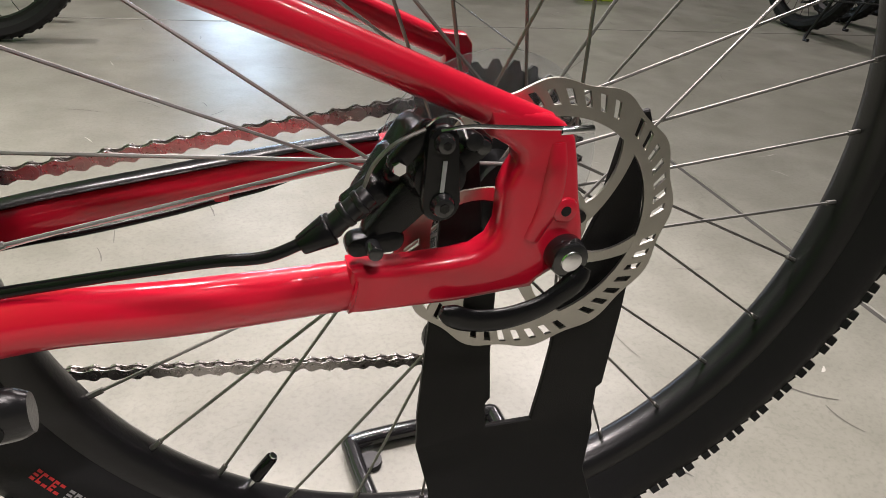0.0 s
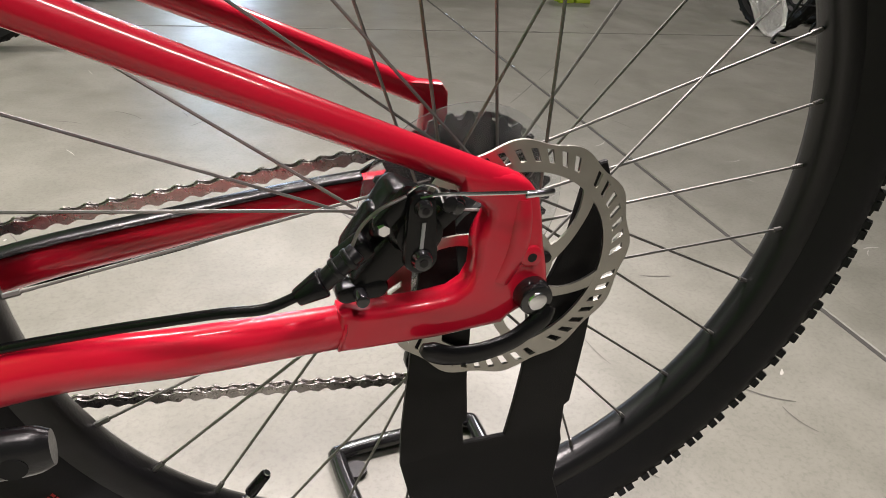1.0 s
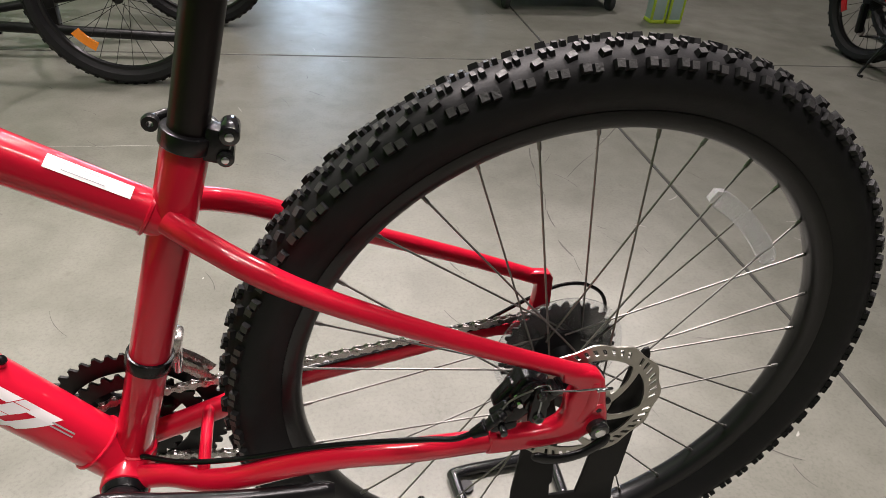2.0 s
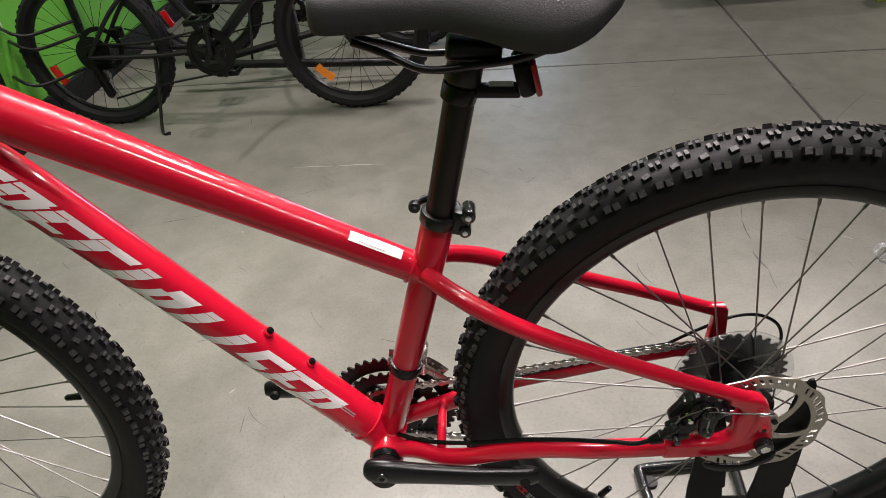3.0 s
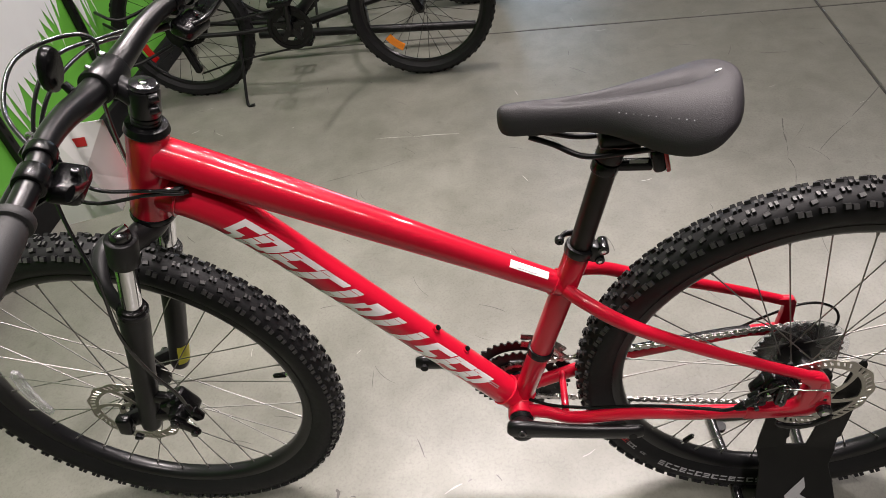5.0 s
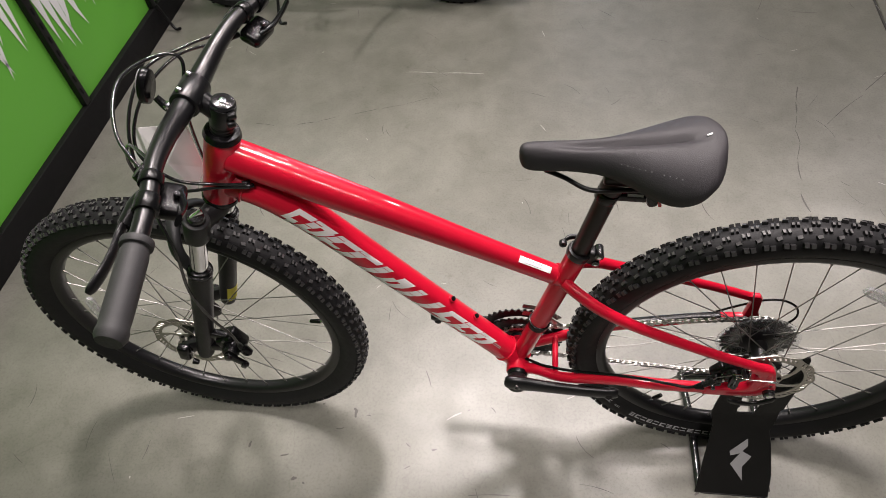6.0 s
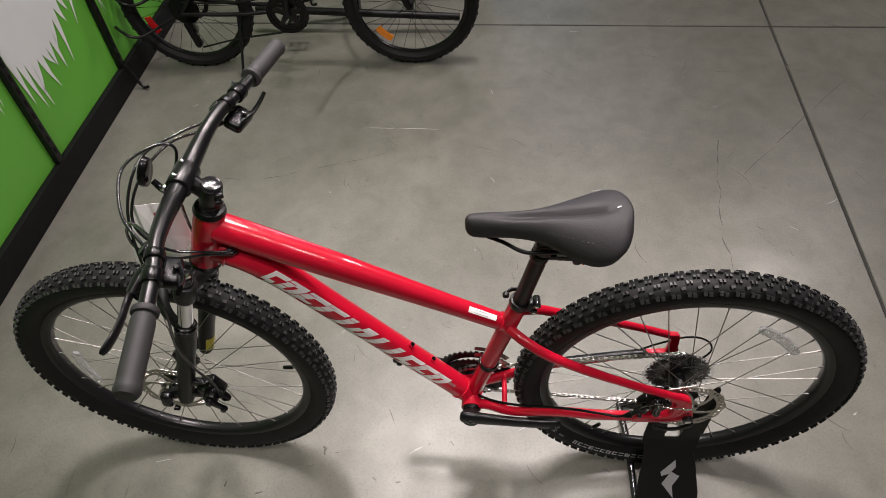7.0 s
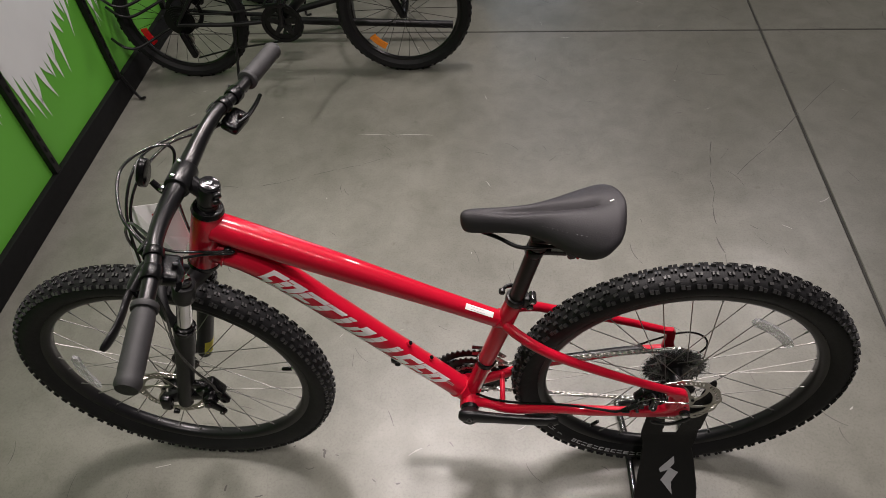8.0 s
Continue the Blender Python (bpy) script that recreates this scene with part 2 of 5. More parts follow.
def slab_xz(outline, y0, y1, bevel=0.002, seg=2, bm=None):
    """A plate in the xz plane: an outline of x, z pairs, from y0 to y1, with rounded edges."""
    b = bmesh.new()
    f = b.faces.new([b.verts.new((x, y0, z)) for x, z in outline])
    ext = bmesh.ops.extrude_face_region(b, geom=[f])
    bmesh.ops.translate(b, vec=(0, y1 - y0, 0), verts=[v for v in ext["geom"] if isinstance(v, bmesh.types.BMVert)])
    if bevel:
        rim = [e for e in b.edges if abs(e.verts[0].co.y - e.verts[1].co.y) < 1e-6]
        bmesh.ops.bevel(b, geom=rim, offset=bevel, segments=seg, affect="EDGES", profile=0.5)
    bmesh.ops.triangulate(b, faces=[q for q in b.faces if len(q.verts) > 4])
    return b if bm is None else join(bm, b)


def lathe(profile, centre, seg=96, bm=None, closed=True):
    """Turns a profile of (radius, y) about the y axis through centre."""
    bm = bm or bmesh.new()
    c = Vector(centre)
    rings = [[bm.verts.new(c + Vector((r * math.cos(f), y, r * math.sin(f)))) for r, y in profile] for f in [2 * math.pi * k / seg for k in range(seg)]]
    n = len(profile)
    for k in range(seg):
        a, b = rings[k], rings[(k + 1) % seg]
        for i in range(n if closed else n - 1):
            bm.faces.new((a[i], a[(i + 1) % n], b[(i + 1) % n], b[i]))
    return bm


def capsule(a, b, ra, rb, n=10):
    """The outline of a lever: two discs joined by tangents, as x, z pairs."""
    a, b = Vector(a), Vector(b)
    f = math.atan2(b.y - a.y, b.x - a.x)
    return [(a.x + ra * math.cos(g), a.y + ra * math.sin(g)) for g in [f + math.pi / 2 + math.pi * k / n for k in range(n + 1)]] + [
        (b.x + rb * math.cos(g), b.y + rb * math.sin(g)) for g in [f - math.pi / 2 + math.pi * k / n for k in range(n + 1)]]


# ---- the place ----
THETA, JOINT_X, JOINT_Y = radians(-3.0), 0.707, 2.052
TURN_FLOOR = Matrix.Rotation(THETA, 4, "Z")
floor = part("floor", block((16, 16, 0.04), pose(1.5, 2, -0.075), 0), CONCRETE, None, smooth=False)
tagged(floor, "polished grey concrete floor with saw-cut joints and scuffs", "floor", kind="structure")
for x0, x1 in ((-6.0, JOINT_X), (JOINT_X, 8.0)):
    for y0, y1 in ((-5.5, JOINT_Y), (JOINT_Y, 9.0)):
        g = 0.004
        m = TURN_FLOOR @ pose((x0 + x1) / 2, (y0 + y1) / 2, -0.03)
        part("slab", block((x1 - x0 - 2 * g, y1 - y0 - 2 * g, 0.06), m, 0.003, 1), CONCRETE, floor, smooth=False)

for size, at in (((0.008, 14.0, 0.05), (JOINT_X, 1.75, -0.0262)), ((13.9, 0.008, 0.05), (1.0, JOINT_Y, -0.0264))):
    part("joint_filler", block(size, TURN_FLOOR @ pose(*at), 0), SEALANT, floor, "dark sealant in a saw-cut joint", smooth=False)

WALL_X = -1.99


def wall(name, size, at, material, label):
    return tagged(part(name, block(size, pose(*at), 0), material, None, smooth=False), label, "wall", kind="structure")


wall_west = wall("wall_west", (0.12, 12.5, 4.2), (WALL_X - 0.06, 1.75, 2.1), GREEN, "bright green printed display wall with white grass shapes")
wall("wall_east", (0.15, 13, 4.2), (6.5, 1.75, 2.1), WALLGREY, "plain grey painted wall")
wall("wall_south", (8.7, 0.15, 4.2), (2.2, -4.6, 2.1), WALLGREY, "plain grey painted wall")
for at, size in (((-1.175, 8.0, 2.1), (1.63, 0.15, 4.2)), ((3.57, 8.0, 2.1), (5.86, 0.15, 4.2)), ((0.14, 8.0, 3.0), (1.0, 0.15, 2.4)), ((0.14, 8.0, 0.25), (1.0, 0.15, 0.5))):
    wall("wall_north", size, at, WALLGREY, "plain grey painted wall around a window")
tagged(part("ceiling", block((9, 13, 0.1), pose(2.2, 1.75, 4.25), 0), CEIL, None, smooth=False), "dark grey ceiling", "ceiling", kind="structure")
window = tagged(part("window_1", block((0.98, 0.05, 0.06), pose(0.14, 8.0, 0.53), 0.004), RACK), "bright window in the grey wall", "window", kind="structure")
for x in (-0.335, 0.615):
    part("window_frame", block((0.05, 0.08, 1.3), pose(x, 7.99, 1.15), 0.004), RACK, window)
part("pane", block((0.90, 0.01, 1.24), pose(0.14, 8.05, 1.18), 0), DAYLIGHT, window, smooth=False)

# skirting and slotted uprights on the green wall
skirting = tagged(part("baseboard", block((0.025, 12.3, 0.105), pose(WALL_X + 0.0125, 1.75, 0.0525), 0.003), FLATBLACK), "black skirting board along the green wall", "baseboard", kind="structure")
for y in (-0.2, 0.405, 1.01, 1.615, 2.22, 2.83):
    up = thing("wall_upright", (WALL_X, y, 0.1), "black slotted steel upright fixed to the green wall", "wall upright", "wall uprights")
    bm = block((0.022, 0.030, 2.3), pose(WALL_X + 0.012, y, 1.257), 0.002)
    part("channel", bm, RACK, up)
    for k in range(16):
        part("slot", block((0.003, 0.006, 0.022), pose(WALL_X + 0.0235, y, 0.16 + 0.05 * k), 0), FLATBLACK, up, smooth=False)
    if abs(y - 1.615) < 0.01:
        bm = tube([(WALL_X + 0.03, y, 0.115, 0.006), (WALL_X + 0.05, y, 0.05, 0.006), (WALL_X + 0.075, y - 0.01, 0.012, 0.006), (WALL_X + 0.10, y - 0.015, 0.016, 0.006)], 5, 8)
        part("hook", bm, RACK, up)

# white grass print: tapered blades hanging from a torn band
rng = random.Random(5)
for y0, y1, zt, zb in ((1.03, 1.60, 0.62, 0.43), (1.64, 2.02, 0.68, 0.50), (0.42, 0.99, 0.74, 0.55), (-0.18, 0.39, 0.80, 0.60)):
    bm = bmesh.new()
    n = 15
    xs = WALL_X + 0.0025
    top = [bm.verts.new((xs, y0 + 0.02 + (y1 - y0 - 0.04) * k / n, zt + 0.5)) for k in range(n + 1)]
    base = [bm.verts.new((xs, v.co.y, zb + 0.05 + 0.07 * math.sin(5 * k / n + y0 * 3))) for k, v in enumerate(top)]
    for k in range(n):
        bm.faces.new((top[k], top[k + 1], base[k + 1], base[k]))
        dy, dz = rng.uniform(-0.035, 0.035), rng.uniform(0.05, 0.19)
        tip = bm.verts.new((xs, (base[k].co.y + base[k + 1].co.y) / 2 + dy, min(base[k].co.z, base[k + 1].co.z) - dz))
        mid0 = bm.verts.new((xs, base[k].co.y * 0.7 + tip.co.y * 0.3 + 0.004, base[k].co.z * 0.5 + tip.co.z * 0.5))
        mid1 = bm.verts.new((xs, base[k + 1].co.y * 0.7 + tip.co.y * 0.3 - 0.004, base[k + 1].co.z * 0.5 + tip.co.z * 0.5))
        bm.faces.new((base[k], base[k + 1], mid1, mid0))
        bm.faces.new((mid0, mid1, tip))
    bm.normal_update()
    part("grass_print", bm, GRASSWHITE, wall_west, "white and grey grass shape printed on the green wall", smooth=False)

# ---- the mountain bike ----
BIKE = thing("mountain_bike", (-0.45, 0, 0), "glossy red hardtail mountain bike on a black display stand", "bicycle")
HUB = Vector((0, 0, 0.3533))
FHUB = Vector((-1.102, 0, 0.3533))
BB = Vector((-0.445, 0, 0.285))
HT0, HT1 = Vector((-0.866, 0, 0.872)), Vector((-0.911, 0, 0.752))
AXIS = (HT0 - HT1).normalized()
STEER = Matrix.Translation(HT0) @ Matrix.Rotation(radians(0.7), 4, "X") @ Matrix.Rotation(radians(-2.1), 4, AXIS) @ Matrix.Translation(-HT0)


def steered(bm):
    bmesh.ops.transform(bm, matrix=STEER, verts=bm.verts)
    return bm


# main triangle
part("head_tube", rod(HT0, HT1, 0.0255, 0.0285, 32, bevel=0.002), RED, BIKE)
TT = [(-0.868, 0, 0.834, 0.0265), (-0.80, 0, 0.797, 0.0265), (-0.66, 0, 0.720, 0.0245), (-0.50, 0, 0.631, 0.0195), (-0.372, 0, 0.560, 0.0175)]
part("top_tube", tube(TT, 10, 28), RED, BIKE)
DT = [(-0.893, 0, 0.782, 0.025), (-0.84, 0, 0.757, 0.027), (-0.785, 0, 0.708, 0.027), (-0.698, 0, 0.601, 0.026), (-0.616, 0, 0.498, 0.0255), (-0.534, 0, 0.396, 0.0255), (-0.452, 0, 0.292, 0.025)]
part("down_tube", tube(DT, 10, 28), RED, BIKE)
ST0, ST1 = Vector((-0.3484, 0, 0.6255)), Vector((-0.443, 0, 0.290))
part("seat_tube", rod(ST0, ST1, 0.0178, 0.0178, 28, bevel=0.001), RED, BIKE)
part("bottom_bracket_shell", rod((BB.x, -0.037, BB.z), (BB.x, 0.037, BB.z), 0.0225, 0.0225, 28, bevel=0.002), RED, BIKE)
for side in (-1, 1):
    part("bearing_cup", rod((BB.x, side * 0.0355, BB.z), (BB.x, side * 0.045, BB.z), 0.0205, 0.019, 24, bevel=0.002), PLASTIC, BIKE, "black bearing cup")

SS = [(-0.368, 0.016, 0.566, 0.0105), (-0.342, 0.034, 0.556, 0.0105), (-0.305, 0.050, 0.538, 0.0105), (-0.262, 0.058, 0.516, 0.010), (-0.19, 0.067, 0.486, 0.0092), (-0.10, 0.074, 0.450, 0.0085), (-0.017, 0.0765, 0.416, 0.0085)]
CS = [(-0.432, 0.028, 0.292, 0.011, 0.012), (-0.402, 0.035, 0.2965, 0.010, 0.0128), (-0.372, 0.044, 0.2945, 0.009, 0.0135), (-0.340, 0.050, 0.2995, 0.009, 0.0142), (-0.29, 0.059, 0.3195, 0.0095, 0.0140), (-0.24, 0.066, 0.3320, 0.010, 0.0140), (-0.18, 0.072, 0.3355, 0.010, 0.0140), (-0.10, 0.076, 0.341, 0.009, 0.0130)]
CSR = [(-0.432, 0.028, 0.287, 0.011, 0.012), (-0.395, 0.036, 0.293, 0.010, 0.0135), (-0.345, 0.046, 0.303, 0.009, 0.0145), (-0.28, 0.058, 0.318, 0.0095, 0.0140), (-0.19, 0.066, 0.331, 0.010, 0.0130), (-0.11, 0.072, 0.342, 0.009, 0.0115), (-0.06, 0.074, 0.348, 0.008, 0.0105)]
part("seat_stay", tube([(x, -y, z, r) for x, y, z, r in SS], 8, 20), RED, BIKE)
part("seat_stay", tube(SS, 8, 20), RED, BIKE)
part("chain_stay", tube([(x, -y, z, a, b) for x, y, z, a, b in CS], 8, 20), RED, BIKE)
part("chain_stay", tube(CSR, 8, 20), RED, BIKE)
strip = [(x, y - 0.002, z + b - 0.0002, 0.0075, 0.0026) for x, y, z, a, b in CSR[2:]]
part("chain_stay_protector", tube(strip, 8, 12), PLASTIC, BIKE, "black plastic chain stay protector")
part("stay_bridge", rod((-0.372, -0.042, 0.305), (-0.372, 0.042, 0.305), 0.006, seg=14), RED, BIKE)

# left dropout: a forged yoke with a window for the brake
LEFT = [(-0.050, 0.4305), (-0.018, 0.4250), (-0.009, 0.4205), (-0.003, 0.4135), (0.001, 0.400), (0.0045, 0.384), (0.0090, 0.369), (0.0115, 0.358), (0.0105, 0.350), (0.004, 0.3440), (-0.005, 0.3405), (-0.0105, 0.3370), (-0.0140, 0.3325), (-0.054, 0.3290), (-0.098, 0.3285), (-0.108, 0.3290),
        (-0.109, 0.341), (-0.108, 0.3545), (-0.102, 0.3550), (-0.096, 0.3535), (-0.085, 0.3530), (-0.060, 0.3540), (-0.046, 0.3560), (-0.0385, 0.3610), (-0.0350, 0.3690), (-0.0350, 0.379), (-0.0355, 0.389), (-0.0330, 0.3965), (-0.0300, 0.4020), (-0.0310, 0.4065), (-0.0360, 0.4105), (-0.046, 0.4160)]
part("dropout", slab_xz(LEFT, -0.0850, -0.0670, 0.0048, 4), RED, BIKE)
part("dropout_rib", tube([(-0.0125, -0.0835, 0.412, 0.0025, 0.0045), (-0.0115, -0.0850, 0.398, 0.0025, 0.0055), (-0.0125, -0.0850, 0.380, 0.0025, 0.0060), (-0.0190, -0.0840, 0.362, 0.0020, 0.0050)], 6, 12, up=(0, 1, 0)), RED, BIKE)
part("eyelet", rod((-0.0035, -0.0868, 0.3775), (-0.0035, -0.070, 0.3775), 0.0068, seg=20, bevel=0.0015), RED, BIKE)
part("eyelet_hole", rod((-0.0035, -0.0871, 0.3775), (-0.0035, -0.084, 0.3775), 0.0027, seg=12), PLASTIC, BIKE)
ring = [(-0.106 + 0.0015 * math.sin(2 * f), -0.0765 - 0.0088 * math.cos(f), 0.3405 + 0.0128 * math.sin(f), 0.0011 + 0.0004 * (k % 2)) for k, f in enumerate([2 * math.pi * k / 32 for k in range(33)])]
part("weld", sweep(ring, 6, up=(1, 0, 0), caps=False), RED, BIKE)
RIGHT = [(-0.030, 0.427), (-0.004, 0.4245), (0.001, 0.418), (0.004, 0.378), (0.010, 0.360), (0.004, 0.344), (-0.02, 0.338), (-0.070, 0.340), (-0.072, 0.355), (-0.020, 0.360), (-0.017, 0.400), (-0.018, 0.410)]
part("dropout", slab_xz(RIGHT, 0.0685, 0.0815, 0.003, 2), RED, BIKE)

# weld beads round the main joints
for c, d, r in ((Vector((-0.384, 0, 0.567)), Vector((0.87, 0, -0.49)), 0.0184), (Vector((-0.470, 0, 0.315)), Vector((0.62, 0, -0.78)), 0.0258), (Vector((-0.4385, 0, 0.306)), Vector((0.27, 0, 0.96)), 0.0185), (Vector((-0.866, 0, 0.770)), Vector((0.9, 0, -0.42)), 0.0275)):
    d = d.normalized()
    a, b = Vector((0, 1, 0)), d.cross(Vector((0, 1, 0)))
    ring = []
    for k in range(49):
        f = 2 * math.pi * k / 48
        ring.append((*(c + a * (r * math.cos(f)) + b * (r * math.sin(f))), 0.0016 + 0.0005 * (k % 2)))
    part("weld", sweep(ring, 6, up=tuple(d), caps=False), RED, BIKE)


def on_tube(path, u, phi, lift):
    """A point on a tube's skin: u from its first to its last row, phi from its near side (0) up over its top (90)."""
    rows = spline(path, 12)
    k = u * (len(rows) - 1)
    i = min(int(k), len(rows) - 2)
    q = rows[i] * (1 - (k - i)) + rows[i + 1] * (k - i)
    d = Vector(rows[i + 1][:3] - rows[i][:3]).normalized()
    a = Vector((0, -1, 0))
    b = d.cross(Vector((0, 1, 0)))
    b = b if b.z > 0 else -b
    r = q[3] + lift
    return Vector(q[:3]) + a * (r * math.cos(radians(phi))) + b * (r * math.sin(radians(phi)))


def skin(path, corners, lift=0.0006, nu=6, nv=5, bm=None):
    """A thin print on a tube: corners (u, phi) bottom left, bottom right, top right, top left."""
    bm = bm or bmesh.new()
    c = [np.array(q, float) for q in corners]
    grid = []
    for i in range(nu + 1):
        row = []
        for j in range(nv + 1):
            s, v = i / nu, j / nv
            q = (c[0] * (1 - s) + c[1] * s) * (1 - v) + (c[3] * (1 - s) + c[2] * s) * v
            row.append(bm.verts.new(on_tube(path, q[0], q[1], lift)))
        grid.append(row)
    for i in range(nu):
        for j in range(nv):
            bm.faces.new((grid[i][j], grid[i + 1][j], grid[i + 1][j + 1], grid[i][j + 1]))
    return bm


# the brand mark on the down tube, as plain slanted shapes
U0, U1, LOW, HIGH, SLANT = 0.264, 0.868, -50.0, 51.0, 0.062


def mark(u, strokes):
    bm = bmesh.new()
    for a0, a1, v0, v1 in strokes:
        def at(a, v):
            return (u + a * 0.038 + SLANT * (v - 0.5) + 0.010, LOW + (HIGH - LOW) * v)
        skin(DT, (at(a0, v0), at(a1, v0), at(a1, v1), at(a0, v1)), bm=bm, nu=3, nv=4)
    part("printed_mark", bm, DECAL, BIKE, "white printed mark on the down tube")


ZED = ((-0.1, 1.35, 0.82, 1.0), (-0.1, 0.44, 0.50, 0.86), (-0.1, 1.1, 0.42, 0.58), (0.65, 1.2, 0.12, 0.50), (-0.1, 1.2, 0.0, 0.16))
ARCH = ((0.0, 0.56, 0.0, 1.0), (0.5, 1.25, 0.82, 1.0), (0.86, 1.34, 0.42, 0.88), (0.5, 1.15, 0.32, 0.48))
COMB = ((0.0, 0.56, 0.0, 1.0), (0.5, 1.40, 0.82, 1.0), (0.5, 1.15, 0.42, 0.56))
HOOK = ((0.0, 0.56, 0.0, 1.0), (0.5, 1.40, 0.82, 1.0))
STEM = ((0.2, 0.78, 0.0, 1.0),)
RAMP = ((0.15, 1.1, 0.74, 1.0), (0.60, 1.14, 0.0, 0.8), (-0.10, 0.34, 0.0, 0.78), (0.2, 0.8, 0.28, 0.42))
BAR = ((0.1, 0.68, 0.0, 1.0),)
for k, g in enumerate((ZED, ARCH, COMB, HOOK, STEM, RAMP, BAR, STEM, ZED, COMB, ARCH)):
    mark(U0 + (U1 - U0) * k / 11, g)
part("small_print", skin(DT, ((0.893, 30), (0.922, 30), (0.922, 33), (0.893, 33))), PALE, BIKE, "fine white print")
part("small_print", skin(DT, ((0.893, 37), (0.922, 37), (0.922, 40), (0.893, 40))), PALE, BIKE, "fine white print")
sticker = part("sticker", skin(TT, ((0.842, 43), (0.948, 43), (0.948, 78), (0.842, 78)), 0.0008), PAPER, BIKE, "white paper sticker with faint grey print")
for p in (50, 66):
    part("print_line", skin(TT, ((0.862, p), (0.915, p), (0.915, p + 1.6), (0.862, p + 1.6)), 0.0012), PALE, sticker)
for at in ((-0.564, 0.480), (-0.524, 0.4265)):
    c = Vector((at[0], 0, at[1]))
    n = Vector((0.78, 0, 0.62))
    bolt = part("bottle_bolt", rod(c - n * 0.006, c + n * 0.005, 0.0048, 0.0042, 14, bevel=0.001), PLASTIC, BIKE, "black bottle cage bolt")
    part("bolt_collar", rod(c - n * 0.004, c + n * 0.001, 0.0065, 0.0065, 14), RED, bolt)
part("cable_port", block((0.018, 0.006, 0.008), pose(-0.476, -0.012, 0.350, 0, 52, 0), 0.002), PLASTIC, BIKE)

# headset, stem, bar
part("headset_cup", rod(HT0 - AXIS * 0.002, HT0 + AXIS * 0.010, 0.0275, 0.0255, 32, bevel=0.003), PLASTIC, BIKE, "black headset cover")
part("headset_cup", rod(HT1 - AXIS * 0.010, HT1 + AXIS * 0.001, 0.0295, 0.0295, 32, bevel=0.003), PLASTIC, BIKE)
for k in range(2):
    part("spacer", rod(HT0 + AXIS * (0.0102 + 0.006 * k), HT0 + AXIS * (0.0158 + 0.006 * k), 0.0175, seg=28, bevel=0.0008), ALLOY, BIKE)
CLAMP = Vector((-0.8865, 0, 0.9415))
S0, S1 = HT0 + AXIS * 0.0225, HT0 + AXIS * 0.0595
STEM_MID = (S0 + S1) / 2
stem = part("stem", steered(rod(S0, S1, 0.0185, 0.0185, 28, bevel=0.003)), ALLOY, BIKE, "black alloy stem")
part("stem_arm", steered(sweep([(*STEM_MID, 0.0165, 0.0165), (*(STEM_MID * 0.5 + CLAMP * 0.5), 0.0145, 0.0135), (*CLAMP, 0.022, 0.0165)], 20, up=(0, 1, 0))), ALLOY, stem)
part("face_plate", steered(rod(CLAMP + Vector((0, -0.024, 0)), CLAMP + Vector((0, 0.024, 0)), 0.0205, seg=28, bevel=0.002)), ALLOY, stem)
for dy in (-0.017, 0.017):
    for dz in (-0.012, 0.020):
        p = CLAMP + Vector((-0.012 if dz < 0 else 0.002, dy, dz))
        part("stem_bolt", steered(rod(p, p + Vector((-0.006, 0, 0.003)), 0.004, seg=12, bevel=0.0008)), CHROME, stem)
for k in (0.012, 0.028):
    p = S0 + AXIS * k
    part("pinch_bolt", steered(rod(p + Vector((0.014, -0.017, 0)), p + Vector((0.024, -0.012, 0)), 0.0052, seg=14, bevel=0.001)), ALLOY, stem)
cap = part("top_cap", steered(rod(S1, S1 + AXIS * 0.006, 0.0178, 0.016, 28, bevel=0.002)), GLOSS, stem, "glossy black top cap")
part("cap_bolt", steered(rod(S1 + AXIS * 0.004, S1 + AXIS * 0.0075, 0.005, seg=14, bevel=0.0008)), CHROME, stem)
BAR_HALF = [(-0.8865, 0.0, 0.9415, 0.0155), (-0.8865, 0.030, 0.9415, 0.0155), (-0.885, 0.055, 0.944, 0.0148), (-0.878, 0.10, 0.953, 0.0132), (-0.869, 0.150, 0.957, 0.0118), (-0.856, 0.200, 0.953, 0.0112), (-0.844, 0.270, 0.947, 0.0111), (-0.829, 0.372, 0.938, 0.0111)]
part("handlebar", steered(tube([(x, -y, z - 0.025 * y, r) for x, y, z, r in BAR_HALF[:0:-1]] + [(x, y, z + 0.025 * y, r) for x, y, z, r in BAR_HALF], 6, 20, up=(0, 0, 1))), ALLOY, BIKE, "satin black riser handlebar")
BAR_ROWS = spline(BAR_HALF, 8)


def bar_at(y):
    """The bar's centre line at y to either side."""
    for a, b in zip(BAR_ROWS, BAR_ROWS[1:]):
        if a[1] <= abs(y) <= b[1]:
            k = (abs(y) - a[1]) / (b[1] - a[1])
            q = a * (1 - k) + b * k
            return Vector((q[0], y, q[2] + 0.025 * y))
    return Vector((BAR_ROWS[-1][0], y, BAR_ROWS[-1][2] + 0.025 * y))


